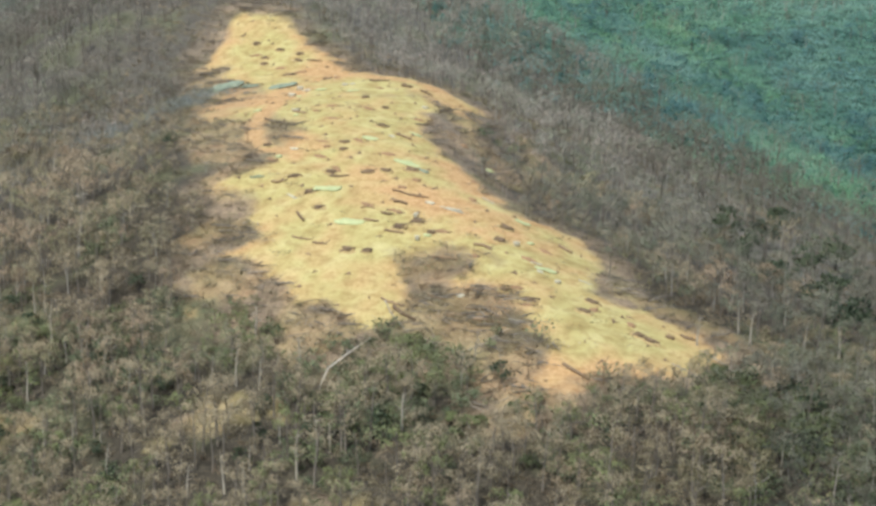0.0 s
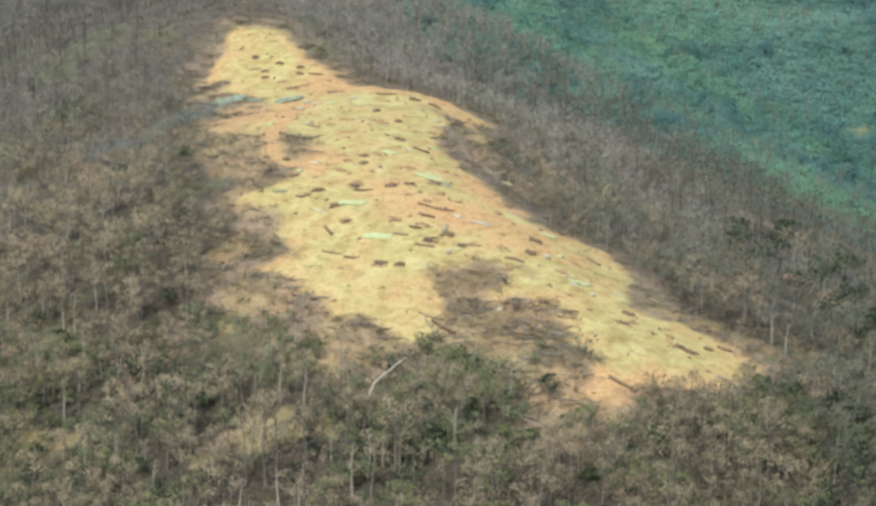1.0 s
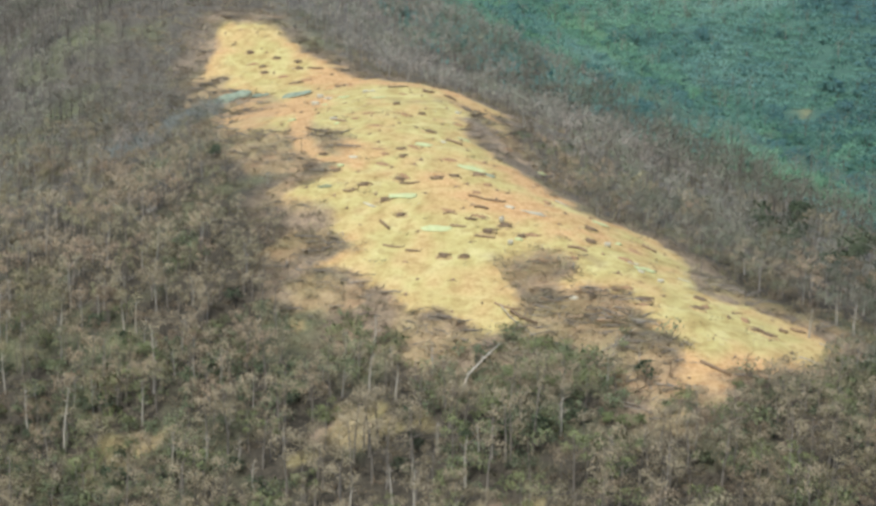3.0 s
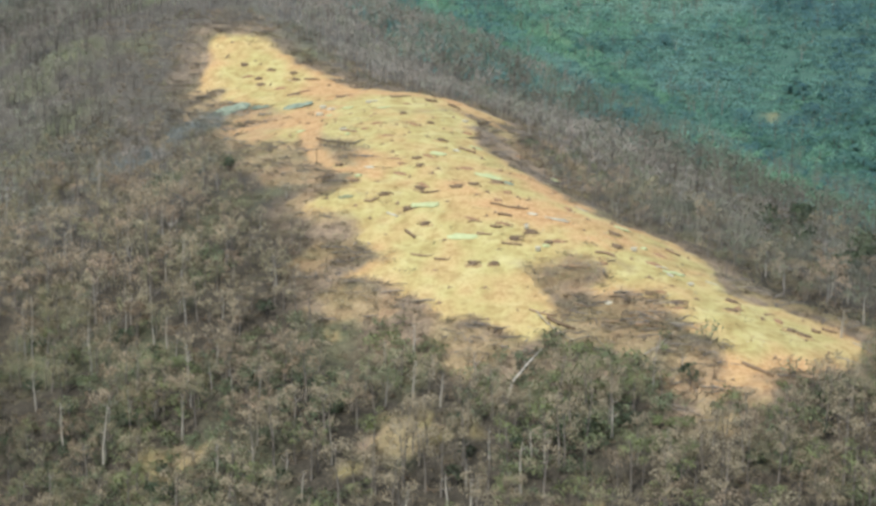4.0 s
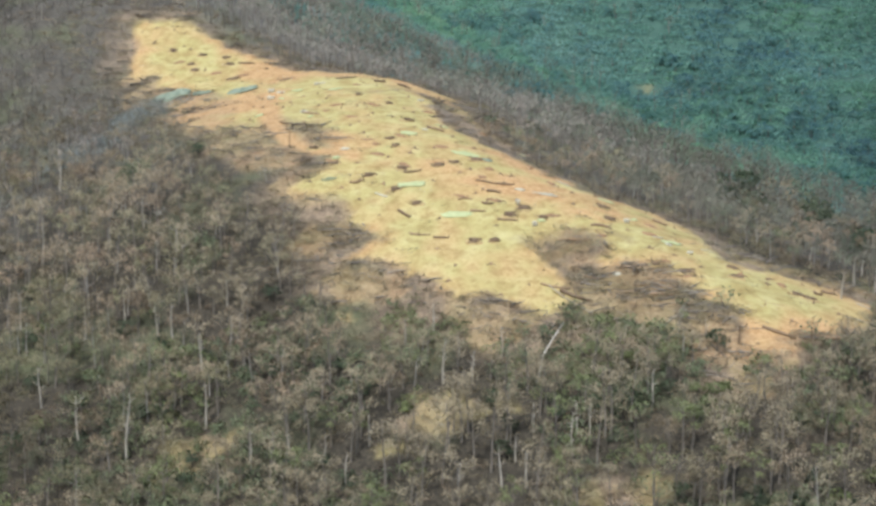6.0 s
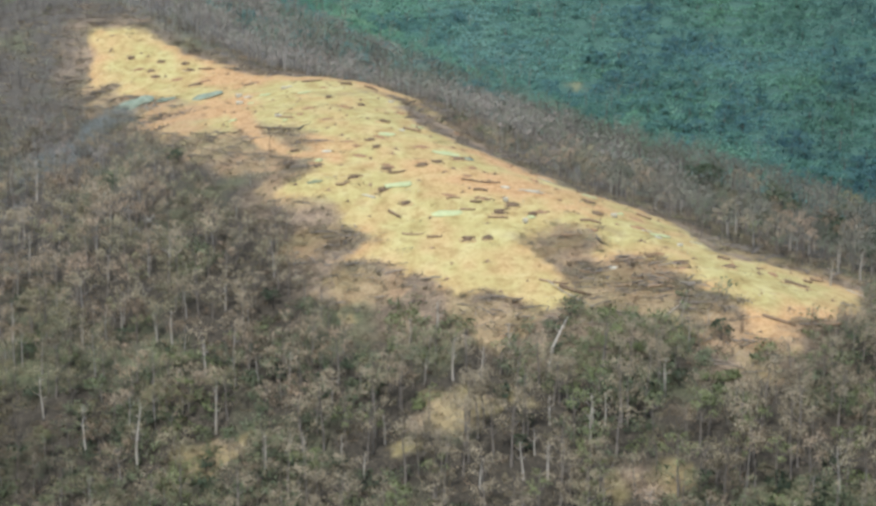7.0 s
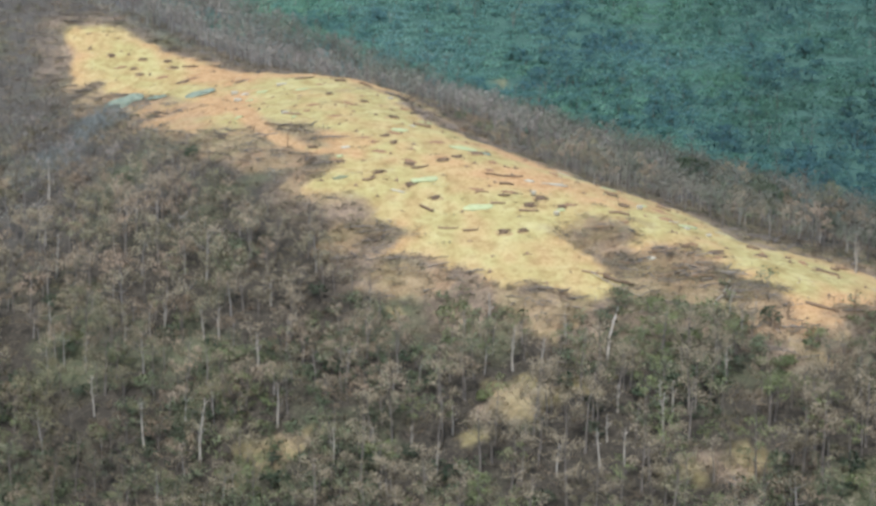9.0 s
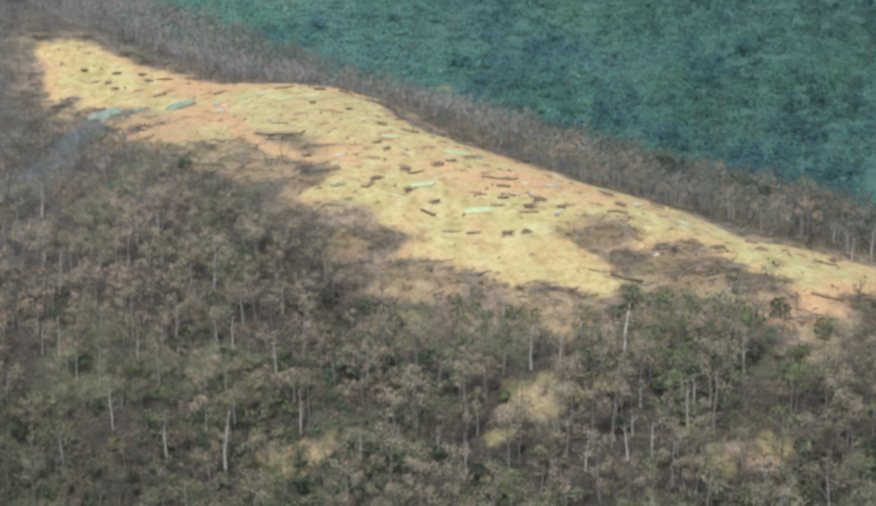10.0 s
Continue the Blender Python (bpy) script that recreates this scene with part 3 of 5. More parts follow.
def grow_low_scrub(seed, radius, leaves, size):
    """A spread of knee-high scrub: (stems, leaves)."""
    rng = np.random.default_rng(seed)
    stems, crown = Shape(), Shape()
    for _ in range(3):
        a = rng.normal(size=2) * radius * 0.4
        stems.limb([(a[0], a[1], -0.4), (a[0] * 1.1, a[1] * 1.1, 0.8)], [0.06, 0.02], 3)
    turn, out = rng.random(leaves) * 2 * math.pi, radius * np.sqrt(rng.random(leaves))
    at = np.stack([np.cos(turn) * out, np.sin(turn) * out, 0.6 + 0.35 * rng.normal(size=leaves)], 1)
    crown.leaves(at, rng.uniform(0.6, 1.3, leaves) * size, 0, rng, np.array([0.0, 0.0, -12.0]))
    return stems, crown


def scatter(kinds, places, tones, name, mats, rng, size=(0.8, 1.2), grown=1.0, hues=None):
    """All copies of the kinds at the places in one mesh."""
    V, T, W, N, M, H, n = [], [], [], [], [], [], 0
    if hues is None:
        hues = np.clip(0.5 + 0.3 * wave(places[:, 0], places[:, 1], 15, 91) + 0.26 * rng.normal(size=len(places)), 0, 1)
    pick = rng.integers(0, len(kinds), len(places))
    turn, scale = rng.random(len(places)) * 2 * math.pi, rng.uniform(size[0], size[1], len(places)) * grown
    for k, (v, t, w, m) in enumerate(kinds):
        here = np.nonzero(pick == k)[0]
        if not len(here):
            continue
        c, s, q = np.cos(turn[here])[:, None], np.sin(turn[here])[:, None], scale[here][:, None]
        p = places[here]
        x = (v[:, 0] * c - v[:, 1] * s) * q + p[:, 0:1]
        y = (v[:, 0] * s + v[:, 1] * c) * q + p[:, 1:2]
        z = v[:, 2] * q + p[:, 2:3]
        V.append(np.stack([x, y, z], -1).reshape(-1, 3))
        T.append((t[None] + (np.arange(len(here)) * len(v))[:, None, None]).reshape(-1, 3) + n)
        W.append(np.tile(w, len(here)))
        N.append(np.repeat(tones[here], len(v)))
        H.append(np.repeat(hues[here], len(v)))
        M.append(np.stack([m[:, 0] * c - m[:, 1] * s, m[:, 0] * s + m[:, 1] * c, np.broadcast_to(m[:, 2], x.shape)], -1).reshape(-1, 3))
        n += len(here) * len(v)
    return new(name, mesh_of(name, np.concatenate(V), np.concatenate(T), mats, np.concatenate(W), np.concatenate(N), normals=np.concatenate(M), hue=np.concatenate(H)))


def green_hues(places, rng):
    """Dull and fresh greens, in patches."""
    return np.clip(0.6 + 0.45 * wave(places[:, 0], places[:, 1], 13, 92) + 0.18 * rng.normal(size=len(places)), 0, 1)


def joined(*shapes):
    """Several Shapes as one set of arrays; the second one's triangles take the second material, and so on."""
    V, T, W, M, n = [], [], [], [], 0
    for k, s in enumerate(shapes):
        v, t, w = s.arrays()
        V.append(v), T.append(t + n), W.append(w + k), M.append(np.concatenate(s.m))
        n += len(v)
    return np.concatenate(V), np.concatenate(T), np.concatenate(W), np.concatenate(M)


def sown(x0, x1, y0, y1, step, rng):
    """Places on an uneven grid."""
    x, y = np.meshgrid(np.arange(x0, x1, step), np.arange(y0, y1, step))
    x, y = x.ravel() + rng.uniform(-0.55, 0.55, x.size) * step, y.ravel() + rng.uniform(-0.55, 0.55, y.size) * step
    return x, y


def on_ground(x, y):
    return np.stack([x, y, surface(x, y)], 1)


def with_bark(arrays, k):
    """Every fourth kind has a pale trunk, of the fourth material."""
    v, t, w, m = arrays
    return v, t, np.where((w == 0) & (k % 4 == 0), 3, w), m


TREES_NEAR = [grow_bare_tree(40 + k, 5.6 + 0.42 * k, 3.6 + 0.32 * (k % 5), 120, (1.3, 1.6, 2.0)[k % 3]) for k in range(12)]
WOODS_NEAR = [with_bark(joined(*t), k) for k, t in enumerate(TREES_NEAR)]
TREES_FAR = [with_bark(joined(*grow_bare_tree(80 + k, 5.6 + 0.55 * k, 3.8, 60, 0.9 + 0.35 * (k % 3), far=True)), k) for k in range(7)]


BUSHES = [grow_bush(60 + k, 1.3 + 0.15 * k, 1.4 + 0.3 * k, 84, 0.22) for k in range(6)]
# Broad dark trees in leaf on the eastern flank: place, radius.
BIG_TREES = [(71, 55, 4.6), (90, 36, 4.4), (84, 24, 3.6), (99, -8, 4.2), (77, 44, 3.6), (96, 22, 4.0), (82, 76, 4.0), (80, 61, 3.8), (96, 62, 4.2), (102, 6, 4.0), (92, 10, 3.4)]
SHADY_TREES = [(-80.3, -38.9, 2.2), (-51.3, 27.2, 2.0), (-66.0, 25.6, 2.2), (-20.3, -90.2, 2.2), (-7.3, -104.4, 2.2), (4.5, -94.3, 2.0), (3.5, -79.9, 2.2), (33.2, -86.6, 2.0), (-34.3, -38.7, 2.0), (-95, -36, 2.4), (-47.4, -78.7, 2.2),
               (-84, -10.3, 2.4), (-25.5, -82.7, 1.8), (-49.3, -77.3, 2.2)]
# Tall bleached dead trees: place and height.
SNAGS = [(-84.6, -19.3, 8.5), (-63.1, -30.8, 6), (-47.6, -50.1, 7.5), (-77.9, -45.3, 8.5), (-69.7, -57.9, 10), (-60.3, -66, 12.8), (-46, -65, 9), (-31.4, -79.4, 6.5), (-43.1, -36.2, 5.5),
         (-56.3, -37.7, 6.5), (-53.5, -39, 7), (-4, -71, 8.5), (0.9, -73, 6.5), (-4.9, -57, 6), (16.7, -92.6, 6.5), (18.9, -92.7, 6), (3.5, -100.5, 7), (7.4, -102.2, 7), (-3.4, -98.8, 6),
         (-82.2, -0.5, 10), (-82.2, 34, 9.5), (6.6, -68.1, 6), (15.1, -98.9, 9), (-21.7, -87.9, 6), (6.3, -95.8, 5), (-37.9, -76.8, 7), (-25.2, -82, 5.5), (-17.5, -81, 6), (9.7, -90.4, 5.5),
         (83.7, 27.5, 5.5), (87.9, -10, 5.5), (92.4, -30, 6.5), (95.6, 21.6, 5.5), (98.7, -25, 6.5), (67.5, -0.5, 5.5), (80.2, -31, 6.5), (82.9, -36.8, 6.5), (73.9, -45.2, 6),
         (-70.7, -30.5, 7), (-10.1, -58.4, 5), (30, -89, 7)]


def plant_woods():
    rng = np.random.default_rng(5)
    x, y = sown(-210, 150, -150, 470, 4.1, rng)
    bare, edge = bareness(x, y), edge_distance(x, y)
    crest = np.interp(y, CREST_Y, CREST_X)
    keep = (bare < 0.22) & (rng.random(len(x)) < 0.86 + 0.4 * wave(x, y, 11, 41)) & (edge < np.where(spot(x, y, THICKET) > 0, -0.5, np.where(x > crest, -0.8, -4)) - np.where(x > crest, 2.2, 3.5) * rng.random(len(x))) & ((y + 0.45 * x < 255) | (x < crest + 40)) & ((y < 300 - 0.9 * (x + 60)) | (x < -95))
    keep &= (x - crest < 150) & (x > -105 - 0.3 * (y + 130)) & ((x < crest + 75) | (rng.random(len(x)) < 0.8))
    for place in PATCHES + TREELESS:
        keep &= spot(x, y, place) < -0.05
    keep &= (spot(x, y, SMOKE_TRACE) < 0) & (trail_distance(x, y) > 4)
    keep &= (y < 240) | (rng.random(len(x)) < 0.62)
    for place in SLASH:
        keep &= spot(x, y, place) < np.where(x > crest, -0.05, 0.25)
    keep &= spot(x, y, (40.5, -90.5, 6, 6, 0)) < 0
    for px, py, radius in BIG_TREES:
        keep &= (np.abs(x - px) > radius * 0.9) | (y > py + radius) | (y < py - 9)
    for px, py, radius in SHADY_TREES:
        keep &= (np.abs(x - px) > radius) | (y > py + 2) | (y < py - 6)
    for px, py, _ in SNAGS:
        keep &= (np.abs(x - px) > 2.0) | (y > py + 1) | (y < py - 7)
    x, y, edge = x[keep], y[keep], edge[keep]
    # The last term pales woods east of the crest with distance, like haze.
    tone = np.clip(0.61 - 0.34 * np.clip(spot(x, y, (-84, -46, 42, 32, 0)) * 2, 0, 1) + 0.12 * wave(x, y, 30, 42) + 0.27 * wave(x, y, 7, 43) - 0.16 * np.clip((x - np.interp(y, CREST_Y, CREST_X) - 42) / 20, 0, 1) + 0.22 * np.clip(spot(x, y, (18, -92, 44, 26, 0)) * 2, 0, 1) + rng.normal(size=len(x)) * 0.14 + 0.1 - 0.2 * np.clip(spot(x, y, (-56, -88, 24, 18, 0)) * 2, 0, 1) - 0.14 * np.clip(spot(x, y, (-66, -70, 26, 14, 0)) * 2, 0, 1) - 0.06 * np.clip(spot(x, y, (84, -86, 26, 20, 0)) * 2, 0, 1) - 0.1 * np.clip(spot(x, y, (92, 30, 26, 55, 0)) * 2, 0, 1) + 0.1 * np.clip(spot(x, y, (6, -98, 24, 16, 0)) * 2, 0, 1) + 0.13 * np.clip(spot(x, y, (-14, -68, 32, 28, 0)) * 2, 0, 1) + 0.3 * np.clip(spot(x, y, (-45, -16, 44, 40, 0)) * 2, 0, 1) + np.where(x > np.interp(y, CREST_Y, CREST_X), 0.16, -0.3) * np.clip((y - 20) / 60, 0, 1), 0.05, 0.84)
    order = np.argsort(y)
    x, y, tone, edge = x[order], y[order], tone[order], edge[order]
    west = (x < np.interp(y, CREST_Y, CREST_X)) & (y > -15)
    grown = np.where(x > np.interp(y, CREST_Y, CREST_X), 0.74, 0.62) + np.where(x > np.interp(y, CREST_Y, CREST_X), 0.26, 0.38) * np.clip((-edge - 6) / 22, 0, 1)
    grown = np.where(west, 0.4 + 0.6 * np.clip((-edge - 8) / 32, 0, 1), grown)
    tone = np.clip(tone + np.where(west & (y < 60), 0.22 * np.clip((edge + 45) / 25, 0, 1), 0), 0, 0.8)
    near = (y < -60) & (x > -80) & (x < 88) & (y > -118)
    single = np.zeros(len(x), bool)
    single[np.nonzero(near)[0][:300]] = True
    far = y > 45 + np.where(x > np.interp(y, CREST_Y, CREST_X), 14, 30) * rng.normal(size=len(x))
    lush = 0.9 * wave(x, y, 26, 51) + 0.7 * wave(x, y, 10, 52) + np.clip((-45 - y) / 40, -0.9, 0.6) + 0.8 * np.clip(spot(x, y, (-82, -50, 32, 34, 0)) * 2, 0, 1) + 0.5 * np.clip(spot(x, y, (78, -84, 45, 32, 0)) * 2, 0, 1)
    lush = lush + 0.9 * np.clip((x - np.interp(y, CREST_Y, CREST_X) - 14) / 25, 0, 1)
    eastern = ~single & ~far & (rng.random(len(x)) < np.clip((x - np.interp(y, CREST_Y, CREST_X) - 5) / 25, 0, 0.8))
    leafy = ~single & ~far & ~eastern & (lush > 0.4) & (rng.random(len(x)) < 0.5)
    rest = ~single & ~far & ~leafy & ~eastern
    sage = far & (rng.random(len(x)) < np.clip((x - np.interp(y, CREST_Y, CREST_X) - 35) / 60, 0, 0.95) * np.where(y < 200, 1, 0.4))
    far &= ~sage
    p = on_ground(x, y)
    mats = [BARK, TWIG, DRY, GREY_BARK]
    tagged(scatter(TREES_FAR, p[sage], 0.68 * tone[sage], "grey_green_woods", [BARK, SAGE, SAGE, GREY_BARK], rng, (0.7, 1.2), grown[sage]), "grey-green thin woods on the ridge's far flank", "trees", kind="stuff")
    tagged(scatter(WOODS_NEAR, p[rest], tone[rest], "dead_woods", mats, rng, (0.65, 1.25), grown[rest]), "leafless grey-brown trees covering the ridge's slopes", "dead woods", kind="stuff")
    tagged(scatter(WOODS_NEAR, p[leafy], tone[leafy], "leafy_woods", [BARK, TWIG, GREEN, GREY_BARK], rng, (0.6, 0.95), grown[leafy], green_hues(p[leafy], rng)), "small trees still in green leaf among dead ones", "trees", kind="stuff")
    tagged(scatter(WOODS_NEAR, p[eastern], np.clip(tone[eastern] - 0.04, 0, 0.85), "grey_green_thicket", [BARK, SAGE, SAGE, PALE_BARK], rng, (0.65, 1.1), grown[eastern]), "grey-green slender trees below the clearing's eastern rim", "trees", kind="stuff")
    tagged(scatter(TREES_FAR, p[far], tone[far], "distant_dead_woods", [BARK, HAZED_TWIG, HAZED_TWIG, GREY_BARK], rng, (0.75, 1.2), grown[far]), "leafless grey-brown trees along the ridge's far crest", "dead woods", kind="stuff")
    return p[single], tone[single], grown[single], rng


def plant_scrub():
    rng = np.random.default_rng(6)
    x, y = sown(-110, 110, -145, 150, 2.8, rng)
    bare = bareness(x, y)
    green = 0.9 * wave(x, y, 26, 51) + 0.7 * wave(x, y, 10, 52) + np.clip((-45 - y) / 40, -0.9, 0.3) + 0.7 * np.clip(spot(x, y, (-50, -84, 28, 14, 0)) * 2, 0, 1) + 0.8 * np.clip(spot(x, y, (-82, -50, 32, 34, 0)) * 2, 0, 1) + 0.5 * np.clip(spot(x, y, (78, -84, 45, 32, 0)) * 2, 0, 1)
    green = np.maximum(green, 1.5 * spot(x, y, (29, -73, 23, 11, 0)) + 0.4)
    green = np.maximum(green, np.minimum(2.2 * spot(x, y, (-34, -58, 30, 17, 0)), 0.42) + 0.5 * wave(x, y, 7, 58))
    green = np.maximum(green, 2 * spot(x, y, THICKET))
    keep = (bare < 0.2) & (green > 0.3)
    for place in SLASH:
        keep &= spot(x, y, place) < 0.1
    p = on_ground(x[keep], y[keep])
    p = p[np.argsort(p[:, 1])]
    tone = np.clip(0.55 + 0.36 * wave(p[:, 0], p[:, 1], 8, 53) + rng.normal(size=len(p)) * 0.12, 0, 0.75)
    first = np.nonzero((p[:, 1] > -112) & (np.abs(p[:, 0]) < 85))[0][:280]
    single = np.zeros(len(p), bool)
    single[first] = True
    tagged(scatter([joined(*b) for b in BUSHES], p[~single], tone[~single], "green_scrub", [BARK, GREEN], rng, (0.7, 1.4), 1.0, green_hues(p[~single], rng)), "low green bushes growing among dead trees", "scrub", kind="stuff")
    bushes = p[single]
    x, y = sown(-110, 110, -145, 160, 2.2, rng)
    bare = bareness(x, y)
    keep = (rng.random(len(x)) < np.clip(1.0 - 1.5 * bare, 0, 0.85) * np.where(edge_distance(x, y) < -24, np.where(y < -45, 0.55, 0.4), 0.9) * np.where((edge_distance(x, y) > -9) & (x > np.interp(y, CREST_Y, CREST_X)), 0.45, 1))
    grassy = np.full(len(x), -1.0)
    for place in PATCHES:
        grassy = np.maximum(grassy, spot(x, y, place))
    keep |= (grassy > -0.2) & (rng.random(len(x)) < 0.85)
    for place in SLASH[:4] + SLASH[6:8] + TREELESS[:1]:
        keep |= (spot(x, y, place) > 0.0) & (bare < 0.6) & (rng.random(len(x)) < 0.6)
    keep &= trail_distance(x, y) > 2.4
    p = on_ground(x[keep], y[keep])
    tone = np.clip(0.45 + 0.3 * np.clip(grassy[keep] * 3 + 0.4, 0, 1) + 0.2 * wave(p[:, 0], p[:, 1], 12, 54) + rng.normal(size=len(p)) * 0.15, 0, 0.94)
    kinds = [joined(grow_brush(90 + k, 1.6, 1.0 + 0.2 * k, 32)) for k in range(5)]
    tagged(scatter(kinds, p, tone, "dry_brush", [TWIG], rng, (0.7, 1.3)), "tangled dry brown brush on the forest floor", "brush", kind="stuff")
    # Wispy blue-grey tangles added in place of smoke.
    x, y = sown(-100, -48, 40, 112, 1.9, rng)
    smoke = np.maximum(spot(x, y, SMOKE_TRACE), 0.8 * spot(x, y, (-78, 62, 14, 8, 40)))
    keep = (smoke > 0) & (rng.random(len(x)) < 0.3 + 0.6 * smoke) & (np.hypot((x + 61) / 6.5, (y - 95) / 5.5) > 1) & (bareness(x, y) < 0.5)
    p = on_ground(x[keep], y[keep])
    tone = np.clip(0.58 + 0.2 * wave(p[:, 0], p[:, 1], 5, 55) + rng.normal(size=len(p)) * 0.12, 0, 0.9)
    kinds = [joined(grow_brush(190 + k, 2.4, 1.9 + 0.3 * k, 80)) for k in range(4)]
    tagged(scatter(kinds, p, tone, "smoke_brush", [SMOKY], rng, (0.7, 1.3)), "blue-grey twigs standing in for smoke below the knoll", "brush", kind="stuff")
    return bushes


def grow_branch_pile(seed):
    """Three cut poles and a tangle of twigs, lying flat: (poles, twigs)."""
    rng = np.random.default_rng(seed)
    poles = []
    for _ in range(3):
        shape = Shape()
        a = rng.normal(size=3) * np.array([1.2, 0.8, 0.08]) + (0, 0, 0.2)
        turn, long = rng.normal() * 0.7, rng.uniform(2.0, 5.5)
        b = a + np.array([math.cos(turn) * long, math.sin(turn) * long, rng.uniform(-0.1, 0.4)])
        shape.limb([a, (a + b) / 2 + (0, 0, 0.1), b], [0.11, 0.09, 0.04], 5)
        poles.append(shape)
    twig = Shape()
    n = 30
    twig.slivers(rng.normal(size=(n, 3)) * np.array([1.6, 1.2, 0.15]) + (0, 0, 0.2), rng.normal(size=(n, 3)) * np.array([1.1, 0.6, 0.35]), rng.uniform(0.025, 0.06, n), rng=rng)
    twig.leaves(rng.normal(size=(n, 3)) * np.array([1.4, 1.0, 0.15]) + (0, 0, 0.3), rng.uniform(0.1, 0.25, n), 0, rng)
    return poles, twig


def grow_debris(seed):
    """Splintered wood and torn bark lying flat."""
    rng = np.random.default_rng(seed)
    s, n = Shape(), 14
    s.slivers(rng.normal(size=(n, 3)) * np.array([1.5, 0.9, 0.0]) + (0, 0, 0.08), rng.normal(size=(n, 3)) * np.array([0.8, 0.35, 0.06]), rng.uniform(0.05, 0.13, n), 0, rng)
    return s


PILES = [grow_branch_pile(800 + k) for k in range(8)]


def plant_slash():
    """Cut poles and torn branches that lie about the rim of the clearing."""
    rng = np.random.default_rng(8)
    x, y = sown(-95, 95, -95, 150, 2.7, rng)
    edge, bare = edge_distance(x, y), bareness(x, y)
    want = (edge < 1.5) & (edge > -7) & (rng.random(len(x)) < np.where(x > np.interp(y, CREST_Y, CREST_X), 0.22, 0.4))
    for place in SLASH:
        want |= (spot(x, y, place) > -0.05) & (rng.random(len(x)) < 0.5)
    for place in ISLANDS:
        want |= (spot(x, y, place) > 0.05) & (rng.random(len(x)) < (0.5 if place is ISLANDS[0] else 0.16))
    want &= (bare < 0.75) & (trail_distance(x, y) > 2.6)
    p = on_ground(x[want], y[want])
    p = p[np.argsort(p[:, 1])]
    tone = np.clip(0.45 + rng.normal(size=len(p)) * 0.2, 0, 0.9)
    tagged(scatter([joined(*poles, twig) for poles, twig in PILES], p[240:], tone[240:], "felled_branches", [BARK, BARK, BARK, TWIG], rng, (0.7, 1.2)), "felled poles and torn branches round the clearing", "felled branches", kind="stuff")
    x, y = sown(-85, 85, -80, 142, 4.2, rng)
    edge = edge_distance(x, y)
    want = (edge > 0.5) & (rng.random(len(x)) < 0.32 + 0.35 * wave(x, y, 12, 57))
    q = on_ground(x[want], y[want])
    tone = np.clip(0.45 + rng.normal(size=len(q)) * 0.25, 0.1, 1.0)
    tagged(scatter([joined(grow_debris(850 + k)) for k in range(6)], q, tone, "clearing_debris", [TWIG], rng, (0.6, 1.3)), "splintered wood and torn bark strewn over the clay", "debris", kind="stuff")
    return p[:240]


